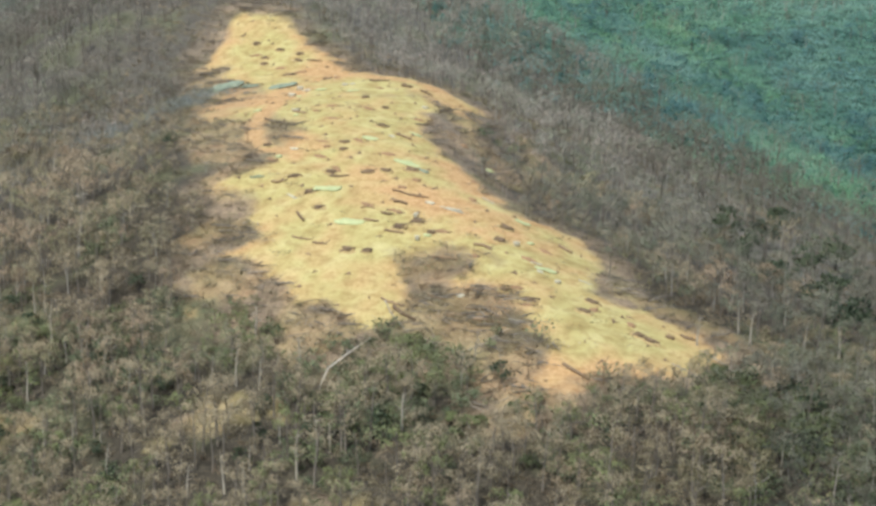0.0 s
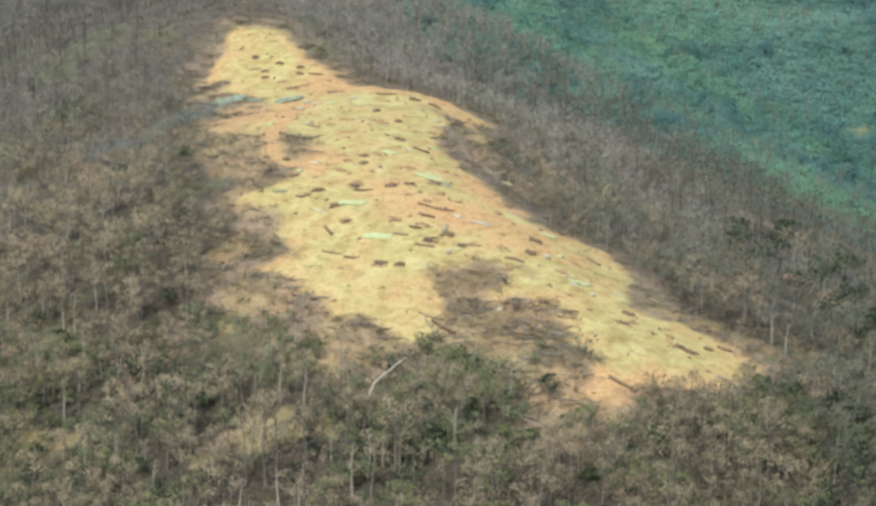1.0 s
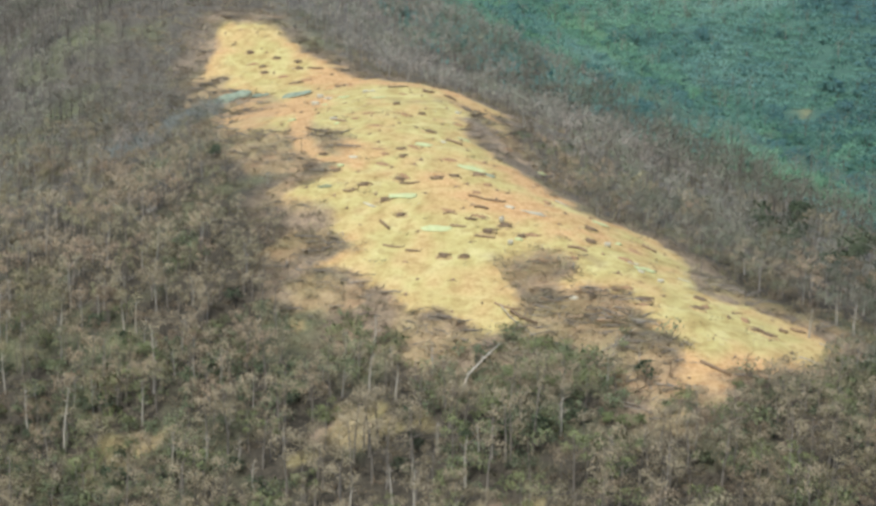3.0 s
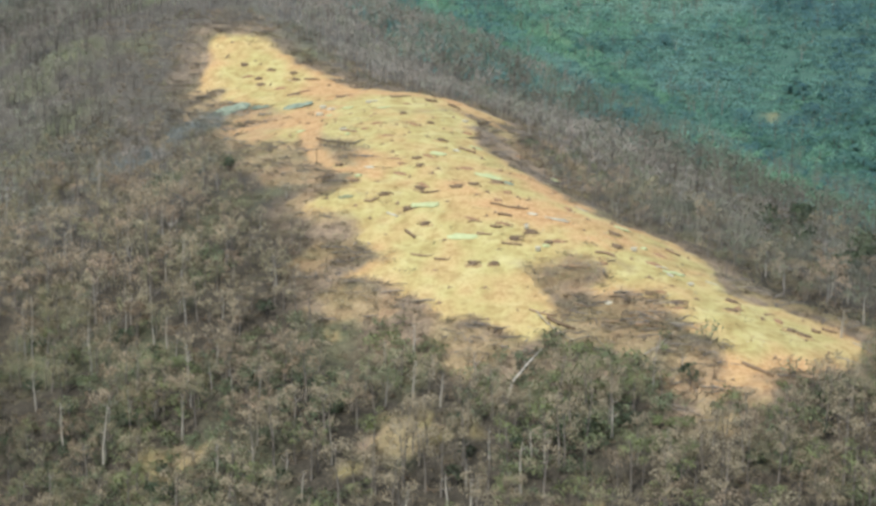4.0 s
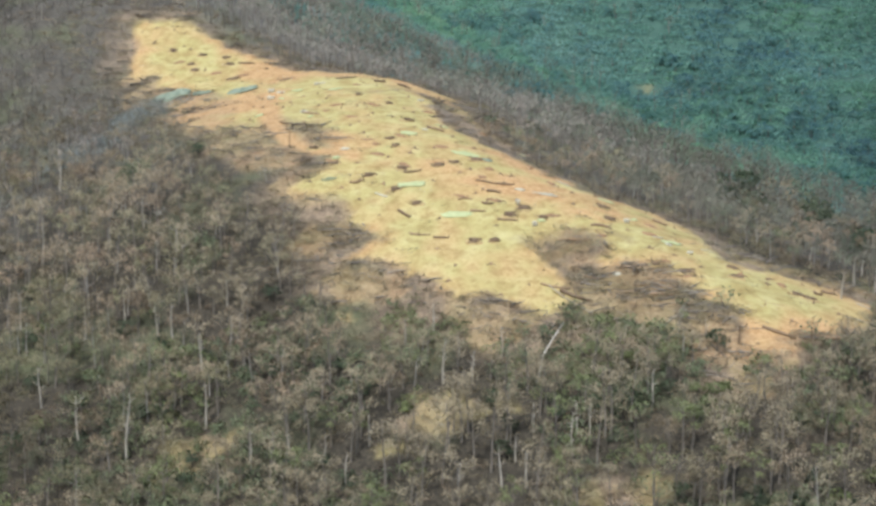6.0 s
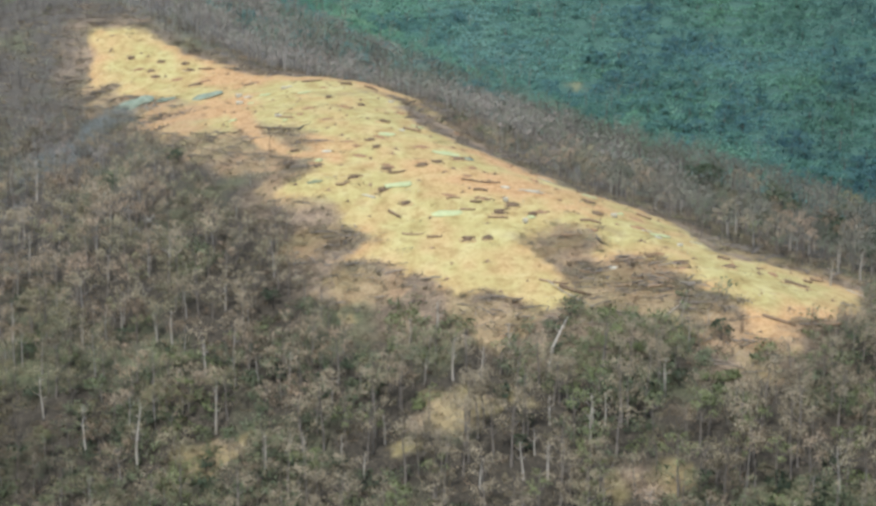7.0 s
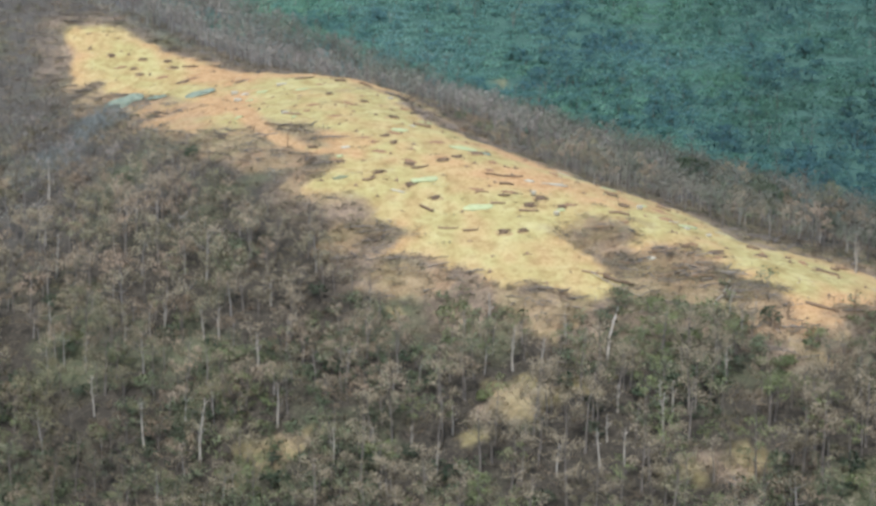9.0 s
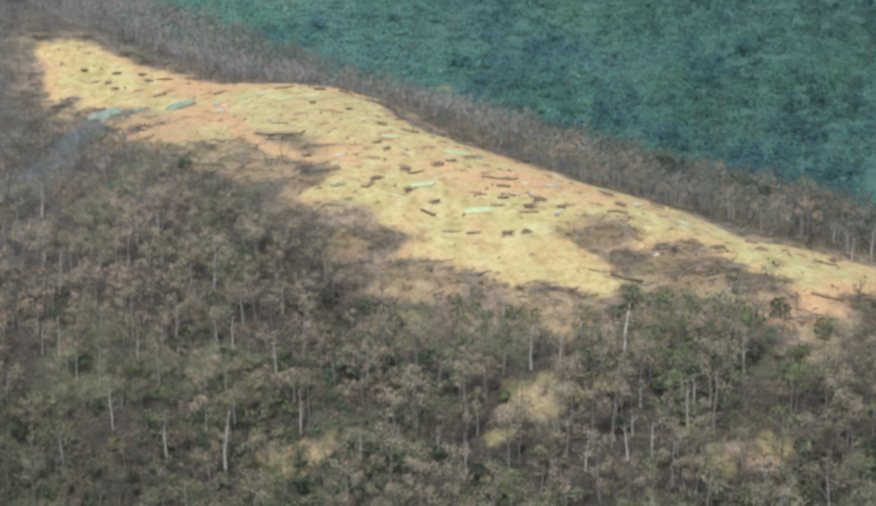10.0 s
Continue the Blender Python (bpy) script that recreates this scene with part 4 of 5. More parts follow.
def plant_mountain():
    rng = np.random.default_rng(7)
    x, y = sown(-200, 500, 60, 600, 5.45, rng)
    crest = np.interp(y, CREST_Y, CREST_X)
    near = y + 0.45 * x
    keep = (near > 195 + 18 * wave(x, y, 25, 61) + 14 * rng.normal(size=len(x))) & (x > crest + 45) & (x < 185 + 0.7 * (y - 175))
    keep &= spot(x, y, (109, 372, 8, 6, 0)) < 0
    keep &= (y < 520 + 0.25 * x) & (x > -110 - 0.5 * (y - 300))
    p = on_ground(x[keep], y[keep])
    x, y, near = p[:, 0], p[:, 1], near[keep]
    # Extra dark trees crowd this line, standing in for a fold's shade.
    fold_shade = np.abs((x - 77) * 0.43 - (y - 439) * 0.9) * np.where(x > 60, 1, 9)
    thicket = 0.7 * wave(x, y, 42, 63) + 0.6 * wave(x, y, 17, 66) + 0.9 * np.exp(-(fold_shade / 9) ** 2)
    # Paler to the west and up the slope: haze put into leaf tone.
    tone = 0.47 + 0.27 * np.clip((175 - x) / 90, 0, 1) - 0.15 * np.clip((x - 165) / 90, 0, 1) + 0.06 * np.clip((y + 0.2 * x - 400) / 100, -0.5, 1) + 0.2 * wave(x, y, 70, 62) + 0.24 * wave(x, y, 26, 63)
    tone = np.clip(tone + 0.03 - 0.12 * np.clip((290 - near) / 70, 0, 1) + rng.normal(size=len(p)) * 0.07, 0.02, 0.9)
    # Hues lean to blue at the foot and high up, imitating haze.
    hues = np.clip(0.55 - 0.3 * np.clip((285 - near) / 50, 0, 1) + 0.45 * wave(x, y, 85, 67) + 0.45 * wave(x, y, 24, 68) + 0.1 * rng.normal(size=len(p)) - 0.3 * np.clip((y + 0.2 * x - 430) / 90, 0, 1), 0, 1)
    dark = rng.random(len(p)) < np.clip(-0.06 + 1.05 * thicket, 0.02, 0.9)
    dead = ~dark & (rng.random(len(p)) < np.where(near < 300, 0.38, 0.13) + 0.15 * wave(x, y, 40, 69))
    leafy = ~dark & ~dead & (rng.random(len(p)) < 0.3)
    low = [joined(*grow_low_scrub(120 + k, 4.6 + 0.2 * k, 66, 0.66)) for k in range(6)]
    crowns = [joined(*grow_leafy_tree(130 + k, 2.2 + 0.35 * k, 3.8 + 0.5 * k, 105, 0.46, 6, 0.1, far=True)) for k in range(6)]
    tagged(scatter(low, p, np.where(dark, 0.68, 1.04) * tone, "mountain_scrub", [BARK, HAZY_LEAF], rng, (0.85, 1.2), hues=hues), "dense scrub covering the mountain beyond, tinted blue-green for haze", "scrub", kind="stuff")
    tagged(scatter(crowns, p[leafy], 0.95 * tone[leafy], "mountain_forest", [BARK, HAZY_LEAF], rng, (0.6, 1.1), hues=hues[leafy]), "forest trees on the mountain beyond, tinted blue-green for haze", "forest", kind="stuff")
    tagged(scatter(crowns, p[dark], np.clip(0.64 * tone[dark], 0, 1), "mountain_trees", [BARK, HAZY_LEAF], rng, (0.75, 1.3), hues=0.55 * hues[dark]), "dark trees standing on the mountain's flank, tinted blue-green for haze", "trees", kind="stuff")
    tagged(scatter(TREES_FAR, p[dead], np.clip(tone[dead], 0, 1), "mountain_dead_trees", [BARK, HAZY_LEAF, SAGE, GREY_BARK], rng, (0.7, 1.1), hues=0.25 + 0.4 * hues[dead]), "thin grey-green trees with pale trunks on the mountain", "trees", kind="stuff")


def plant_lower_woods():
    """Woods that go on down the slope under the flight."""
    rng = np.random.default_rng(12)
    x, y = sown(-230, 230, -470, -128, 9.5, rng)
    keep = (rng.random(len(x)) < 0.75 + 0.3 * wave(x, y, 30, 71)) & ((y < -150) | (x < -105 - 0.3 * (y + 130)) | (x > 120))
    p = on_ground(x[keep], y[keep])
    tone = np.clip(0.4 + rng.normal(size=len(p)) * 0.2, 0, 0.85)
    kinds = [joined(*grow_leafy_tree(140 + k, 4.2 + 0.5 * k, 6.0 + 0.5 * k, 66, 0.95, 3, far=True)) for k in range(4)]
    dry = rng.random(len(p)) < 0.7
    tagged(scatter(kinds, p[dry], tone[dry], "lower_woods", [BARK, DRY], rng, (0.8, 1.3)), "withered brown woods on the lower slope", "woods", kind="stuff")
    tagged(scatter(kinds, p[~dry], tone[~dry], "lower_green_woods", [BARK, GREEN], rng, (0.7, 1.1)), "scattered green trees on the lower slope", "woods", kind="stuff")


SINGLES, SINGLE_TONES, SINGLE_SIZES, TREE_RNG = plant_woods()
BUSH_PLACES = plant_scrub()
PILE_PLACES = plant_slash()
plant_mountain()
plant_lower_woods()


# ---- things that one could count ----
def thing(name, x, y, label, category, group="", turn=0.0, lift=0.0, level=True):
    """An empty at the ground, to carry a thing's parts; not level: it follows the slope."""
    ob = new(name)
    z = float(surface(np.array(x), np.array(y))) + lift
    m = pose(x, y, z, 0, 0, turn)
    if not level:
        c, s = math.cos(radians(turn)), math.sin(radians(turn))
        d = 1.2
        ahead = Vector((2 * d * c, 2 * d * s, float(surface(np.array(x + d * c), np.array(y + d * s)) - surface(np.array(x - d * c), np.array(y - d * s))))).normalized()
        side = Vector((-2 * d * s, 2 * d * c, float(surface(np.array(x - d * s), np.array(y + d * c)) - surface(np.array(x + d * s), np.array(y - d * c))))).normalized()
        up = ahead.cross(side).normalized()
        side = up.cross(ahead)
        m = Matrix.Translation((x, y, z)) @ Matrix((ahead, side, up)).transposed().to_4x4()
    ob.matrix_basis = m
    return tagged(ob, label, category, group)


def part(name, shape, mats, parent, label="", tone=0.3, at=None, smooth=False, hue=0.5):
    """A Shape, or a finished mesh, as one mesh under its thing."""
    me = shape
    if isinstance(shape, Shape):
        v, t, w = shape.arrays()
        me = mesh_of(name, v, t, mats, w, np.full(len(v), tone), smooth, shape.normals(), hue)
    ob = new(name, me)
    ob.parent = parent
    if at is not None:
        ob.matrix_basis = at
    if label:
        ob["label"] = label
    return ob


def capped(shape, points, radii, sides):
    """A limb closed at both ends."""
    shape.limb(points, radii, sides)
    ring = shape.v[-1][:sides]
    shape.add(ring, [(0, k + 1, k) for k in range(1, sides - 1)])


def block(shape, centre, size, turn=0.0, chamfer=0.03):
    """A box with worn, chamfered edges."""
    bm = bmesh.new()
    bmesh.ops.create_cube(bm, size=1.0)
    bmesh.ops.scale(bm, vec=size, verts=bm.verts)
    bmesh.ops.bevel(bm, geom=bm.edges[:], offset=chamfer, segments=1, affect="EDGES")
    bmesh.ops.triangulate(bm, faces=bm.faces[:])
    bmesh.ops.rotate(bm, cent=(0, 0, 0), matrix=Matrix.Rotation(radians(turn), 3, "Z"), verts=bm.verts)
    bm.verts.index_update()
    shape.add([tuple(v.co + Vector(centre)) for v in bm.verts], [[v.index for v in f.verts] for f in bm.faces])
    bm.free()


def build_standing_trees():
    """The trees nearest the camera, each a thing of its own."""
    models = []
    for k, (wood, crown) in enumerate(TREES_NEAR):
        green = k in (4, 10)
        words = "small tree in dull green leaf on the brushy slope" if green else "leafless grey-brown tree standing on the brushy slope" if k % 3 == 0 else "grey-brown tree with sparse withered leaves on the slope"
        tree = tagged(new("leafy_tree" if green else "bare_tree"), words, "tree", "trees on the near slope")
        tone = 0.24 + 0.046 * k
        part("trunk", wood, [BARK], tree, tone=tone)
        v, t, w = crown.arrays()
        hue = (0.75, 0.35, 0.95, 0.5, 0.6, 0.05, 0.85, 0.2)[k % 8]
        part("crown", mesh_of("crown", v, t, [GREEN, GREEN] if green else [TWIG, DRY], w, np.full(len(v), tone), normals=crown.normals(), hue=hue), [], tree)
        models.append(tree)
    used = set()
    for p, tone, grown in zip(SINGLES, SINGLE_TONES, SINGLE_SIZES):
        k = int(np.clip(round((tone - 0.16) / 0.055) + TREE_RNG.integers(-2, 3), 0, len(models) - 1))
        m = pose(*p, 0, 0, TREE_RNG.uniform(0, 360)) @ Matrix.Scale(TREE_RNG.uniform(0.72, 1.15) * grown, 4)
        if k in used:
            copy_thing(models[k], m)
        else:
            models[k].matrix_basis = m
            used.add(k)
    for k, tree in enumerate(models):
        if k not in used:
            tree.matrix_basis = pose(-70 + 9 * k, -118, float(surface(np.array(-70.0 + 9 * k), np.array(-118.0))))


# Trees and tall bushes in green leaf: place, radius; first the dark ones, then the fresh ones.
SOME_DARK_TREES = [(-62.8, -34.3, 2.6), (-18.3, -68.3, 2.2), (-54, -59.7, 2.6), (-32, -81, 2.4), (90.4, -60.5, 3.2), (85, -57.4, 2.6), (95, -64, 3.2), (83, -89, 2.6), (64.6, -91, 2.2),
                   (97, -79, 2.4), (-55, -42, 2.2), (-44, -50, 2.0), (-35, -58, 2.6), (-70.4, -49.7, 2.2), (-58.5, -57.7, 2.2), (-87, -53, 2.6)]
MORE_DARK_TREES = [(21, -87.5, 2.0), (26, -88, 2.6), (43.8, -74.8, 2.4), (14, -88, 1.6), (-81.5, -27.7, 2.4), (-82.5, -54, 2.6), (-48.4, -72.4, 1.8), (31, -80, 1.8), (6, -88.5, 2.0),
                   (42, -117, 2.6), (38, -122, 2.4), (48, -118.5, 2.4), (52, -114, 2.2), (46, -123, 2.4), (58, -121, 2.2), (31, -112, 2.0), (-92, -30, 2.6)]
DARK_TREES = SOME_DARK_TREES + MORE_DARK_TREES + SHADY_TREES + BIG_TREES
SOME_FRESH_TREES = [(40.6, -87.9, 1.7), (43, -94.7, 1.6), (53, -98, 1.8), (88, -70, 2.4), (93, -75, 2.2), (-80, -24.8, 2.0), (29.4, -67.6, 2.0), (48, -84, 1.7), (-73, -35, 2.2),
                    (-77.4, -51.4, 2.2), (-57, -72, 2.0), (36.7, -93.5, 1.6), (27.5, -77, 2.0), (20.5, -72, 1.6), (89, -92, 2.4)]
MORE_FRESH_TREES = [(38, -86.2, 1.5), (42.8, -86.8, 1.6), (39.5, -89.8, 1.4), (41, -121, 2.0), (44, -124, 2.2), (55, -118, 2.0), (61, -115, 2.0), (84, -62, 2.6), (87, -67, 2.4), (91.5, -69, 2.6), (96, -71, 2.4), (80, -69, 2.2), (86, -76, 2.6),
                    (92, -83, 2.4), (99, -67, 2.4), (79, -60, 2.0), (-66, -75, 2.0), (-11, -76, 1.5)]
FRESH_TREES = SOME_FRESH_TREES + MORE_FRESH_TREES


def build_green_trees():
    """Trees still in leaf, that stand out among the dead ones."""
    rng = np.random.default_rng(31)
    for places, name, label, tone, hue in ((DARK_TREES, "dark_green_tree", "dark green leafy tree among dead grey trees", 0.12, 0.2), (FRESH_TREES, "fresh_green_bush", "tall bush in fresh green leaf on the slope", 0.52, 0.8)):
        for k, (x, y, radius) in enumerate(places):
            tree = thing(name, x, y, label, "tree" if name == "dark_green_tree" else "bush", "green trees on the slopes")
            wood, crown = grow_leafy_tree(900 + k, radius * rng.uniform(0.9, 1.1), radius * (rng.uniform(1.3, 1.9) if radius < 3.3 else 2.1), 190 if radius < 3.3 else 420, 0.17 + 0.06 * radius, 8)
            part("trunk", wood, [BARK], tree, tone=0.25)
            part("crown", crown, [GREEN], tree, tone=tone + rng.uniform(-0.08, 0.12), hue=hue + rng.uniform(-0.2, 0.2))


def with_limbs(tree, wood, mats, tone):
    """A trunk, and each limb as a part of it."""
    first = None
    at = 0
    for v, t in zip(wood.v, wood.t):
        piece = Shape()
        piece.add(v, t - at)
        at += len(v)
        made = part("limb" if first else "trunk", piece, mats, first or tree, tone=tone)
        first = first or made


def build_pale_snags():
    """Tall dead trees with bleached trunks."""
    for k, (x, y, tall) in enumerate(SNAGS):
        rng = np.random.default_rng(300 + k)
        snag = thing("pale_snag", x, y, "tall bleached dead tree trunk with a thin broken crown", "dead tree", "bleached dead trees")
        wood, crown = grow_bare_tree(300 + k, tall * 0.98, 1.8, 42, 0.8, 0.03, 1.5)
        with_limbs(snag, wood, [PALE_BARK], 0.2 + 0.6 * rng.random())
        part("crown", crown, [TWIG, DRY], snag, tone=0.5)


def build_leaning_trunk():
    trunk = thing("leaning_trunk", 11.9, -77, "bleached fallen trunk leaning over green scrub", "dead tree")
    z = float(surface(np.array(11.9), np.array(-77.0)))
    wood = Shape()
    capped(wood, [(0, 0, -0.6), (1.4, 3.4, -16.1 - z + 0.7), (4.6, 10.2, -14.0 - z + 0.6), (6.4, 13.8, -13.0 - z + 0.4)], [0.19, 0.16, 0.13, 0.08], 8)
    part("trunk", wood, [PALE_BARK], trunk, tone=0.7, smooth=True)
    for k, (f, dx, dz) in enumerate(((0.75, -0.7, 0.6), (0.9, 0.8, 0.3))):
        limb = Shape()
        a = np.array([1.4, 3.4, -15.4 - z]) * (1 - f) + np.array([4.6, 10.2, -13.4 - z]) * f
        limb.limb([a, a + (dx, 0.5, dz)], [0.09, 0.03], 4)
        part("branch", limb, [PALE_BARK], trunk, tone=0.7)


# Felled logs: place, length, turn in degrees.
SOME_LOGS = [(-17.1, 82.7, 5.0, -4), (1.3, 31, 4.0, -14), (-5.3, 2, 4.4, 12), (9.5, -4.5, 4.5, -18), (13.2, -5.2, 4.0, -10), (30.5, -24.8, 4.4, -22), (-5.5, -25, 4.2, -6),
             (-1.4, -27, 3.0, -14), (-17.1, -2, 3.2, 4), (-42.3, 113.2, 4.5, -12), (6.6, -17.8, 3.2, -6), (12.2, -21.6, 4.2, -10), (24.1, -31.5, 6.0, -14), (35, -51, 5.0, -4),
             (31.8, -53, 5.5, 4), (37.7, -55.6, 6.0, -8), (26.1, -45.5, 4.5, -34)]
MORE_LOGS = [(21.7, -52.6, 6.5, -40), (18.5, -48.4, 6.0, -32), (55.8, -70.3, 6.5, -38), (65.1, -72.7, 4.0, -4), (-45.8, 101, 3.2, -6), (32.4, -43.6, 3.6, -10), (69, -46, 1.8, -8),
             (-8.2, -17, 3.6, -52), (-31, 38, 6.0, -40), (-26, 44, 5.0, -30), (72, -42.5, 2.8, -10), (44.4, -12, 3.2, -24), (10.5, -9.6, 3.0, -8), (-9, 78, 3.0, -10),
             (4.5, -12.4, 3.0, 6), (8.9, -14.3, 2.6, -4), (-3.4, 74, 3.6, -16)]
LOGS = SOME_LOGS + MORE_LOGS


def build_logs():
    for k, (x, y, long, turn) in enumerate(LOGS):
        rng = np.random.default_rng(400 + k)
        log = thing("felled_log", x, y, "charred felled log lying on the bare clay" if k % 3 else "dark weathered log with broken branch stubs on clay", "log", "felled logs", turn, level=False)
        r = rng.uniform(0.19, 0.36)
        body = Shape()
        bend = rng.normal() * 0.3
        capped(body, [(-long / 2, 0, r * 0.7), (-long * 0.1, bend, r * 0.8), (long * 0.25, bend * 0.4, r * 0.75), (long / 2, -0.6 * bend, r * 0.5)], [r * rng.uniform(0.7, 1.2), r * 0.95, r * rng.uniform(0.65, 0.95), r * rng.uniform(0.2, 0.6)], 8)
        part("trunk", body, [CHAR], log, tone=rng.uniform(0.1, 0.9), smooth=True)
        end = Shape()
        capped(end, [(-long / 2 - 0.012, 0, r * 0.7), (-long / 2 + 0.01, 0, r * 0.7)], [r * 0.86, r * 0.88], 8)
        part("cut_end", end, [CUT], log, "pale sawn end")
        for _ in range(3):
            a = np.array([rng.uniform(-0.3, 0.45) * long, 0, r])
            stub = Shape()
            reach = rng.uniform(0.5, 1.6)
            stub.limb([a, a + np.array([rng.uniform(0.1, 0.6), rng.normal() * 0.5, rng.uniform(0.1, 0.45)]) * reach], [r * 0.42, r * 0.14], 4)
            part("branch_stub", stub, [CHAR], log, tone=0.3)


# Timber-roofed dugouts and foxholes: place, width.
SOME_PITS = [(-4.5, 35, 1.7), (-9.3, 20.3, 1.2), (-8.3, 15.6, 1.1), (-14.4, 0.4, 1.6), (-7.6, 3.2, 1.5), (0, 4.2, 1.5), (3.7, 5.8, 1.5), (8.4, 8.6, 1.9), (-9.4, -6.4, 1.4),
             (4.8, -29.6, 1.6), (8.8, -29.6, 1.2), (32.8, -20, 1.7), (32.5, -12.2, 1.7), (43.3, -46.5, 2.0), (53.3, -45.6, 1.7), (54.1, -39.7, 1.6), (63.8, -50, 1.5), (66.1, -51, 2.0)]
MORE_PITS = [(19.3, -20.8, 1.3), (12.8, -20.2, 1.6), (15.9, -17.1, 1.8), (-5.4, -13.1, 1.4), (38, -43.2, 1.2), (-45.2, 100.9, 1.6), (-32.4, 90, 1.8), (-47.8, 117.9, 1.3),
             (-46.8, 113.1, 1.4), (-54.1, 120.5, 1.3), (-56.7, 115.9, 1.3), (-61.8, 124.7, 1.4), (-55.6, 111.5, 1.4), (-25.8, 18, 1.7), (-21.4, 8.2, 1.3), (-8, 52, 1.2),
             (-15, 60, 1.2)]
PITS = SOME_PITS + MORE_PITS


def build_pits():
    for k, (x, y, wide) in enumerate(PITS):
        wide *= 1.2
        rng = np.random.default_rng(500 + k)
        pit = thing("dugout", x, y, "small dugout roofed with dark logs behind a clay bank", "dugout", "dugouts on the ridge", rng.normal() * 12 - 8, level=False)
        bank = Shape()
        n = 14
        rings = []
        for out, up in ((0.3, 0.02), (0.55, 0.22), (0.7, 0.26), (0.88, 0.10), (1.05, -0.15)):
            a = np.arange(n) * 2 * math.pi / n
            wob = 1 + 0.12 * rng.normal(size=n)
            rings.append(np.stack([np.cos(a) * wide * 0.95 * out * wob, np.sin(a) * wide * 0.75 * out * wob, np.full(n, up) * wide * 0.5 * (0.8 + 0.3 * rng.random(n))], 1))
        tris = []
        for i in range(4):
            for j in range(n):
                p, q = i * n + j, i * n + (j + 1) % n
                tris += [(p, p + n, q + n), (p, q + n, q)]
        bank.add(np.concatenate(rings), tris)
        part("earth_bank", bank, [MOULD], pit, "thrown-up clay", smooth=True)
        count = int(rng.integers(3, 6))
        for j in range(count):
            beam = Shape()
            off = (j - (count - 1) / 2) * wide * 0.2 + rng.normal() * 0.06
            r = rng.uniform(0.13, 0.23)
            h, slip, slew = wide * rng.uniform(0.3, 0.62), rng.normal() * 0.22, rng.normal() * 0.16
            lift = 0.24 + 0.16 * (1 - abs(2 * j - count + 1) / count)
            capped(beam, [(slip - h, off - slew, lift + rng.normal() * 0.07), (slip, off + rng.normal() * 0.05, lift + 0.04), (slip + h, off + slew, lift + rng.normal() * 0.07)], [r, r * 0.95, r * 0.75], 6)
            part("roof_log", beam, [CHAR], pit, tone=rng.uniform(0, 0.6))
        cover = Shape()
        m = 34
        cover.slivers(rng.normal(size=(m, 3)) * np.array([0.34, 0.26, 0.05]) * wide + (0, 0, 0.38), rng.normal(size=(m, 3)) * np.array([0.42, 0.3, 0.1]) * wide * 0.7, rng.uniform(0.04, 0.1, m), 0, rng)
        tagged(part("brush_cover", cover, [TWIG], pit, "brown brushwood cover", tone=rng.uniform(0.05, 0.4), hue=0.9), kind="stuff")


# Pale barkless poles across the slash: place, length, turn.
POLES = [(21, -54.5, 13.5, -55), (38.5, -63.5, 7.0, 40), (40.5, -60.5, 5.0, 55), (44, -56, 6.0, -20), (74, -62, 8.0, -35), (79, -52, 9.0, -28)]


def build_poles():
    for k, (x, y, long, turn) in enumerate(POLES):
        rng = np.random.default_rng(450 + k)
        pole = thing("fallen_pole", x, y, "long pale barkless pole lying across cut brush", "pole", "fallen poles", turn, 0.25, level=False)
        body = Shape()
        bend = rng.normal() * 0.25
        capped(body, [(-long / 2, 0, 0.1), (-long * 0.15, bend, 0.22), (long * 0.2, bend * 0.6, 0.2), (long / 2, 0, 0.12)], [0.11, 0.10, 0.08, 0.04], 7)
        part("trunk", body, [PALE_BARK], pole, tone=rng.uniform(0.0, 0.4), smooth=True)
        for _ in range(2):
            a = np.array([rng.uniform(0.0, 0.4) * long, bend * 0.5, 0.2])
            twig = Shape()
            twig.limb([a, a + np.array([rng.uniform(0.4, 1.2), rng.normal() * 0.5, rng.uniform(0.2, 0.7)])], [0.06, 0.02], 4)
            part("branch", twig, [PALE_BARK], pole, tone=0.4)


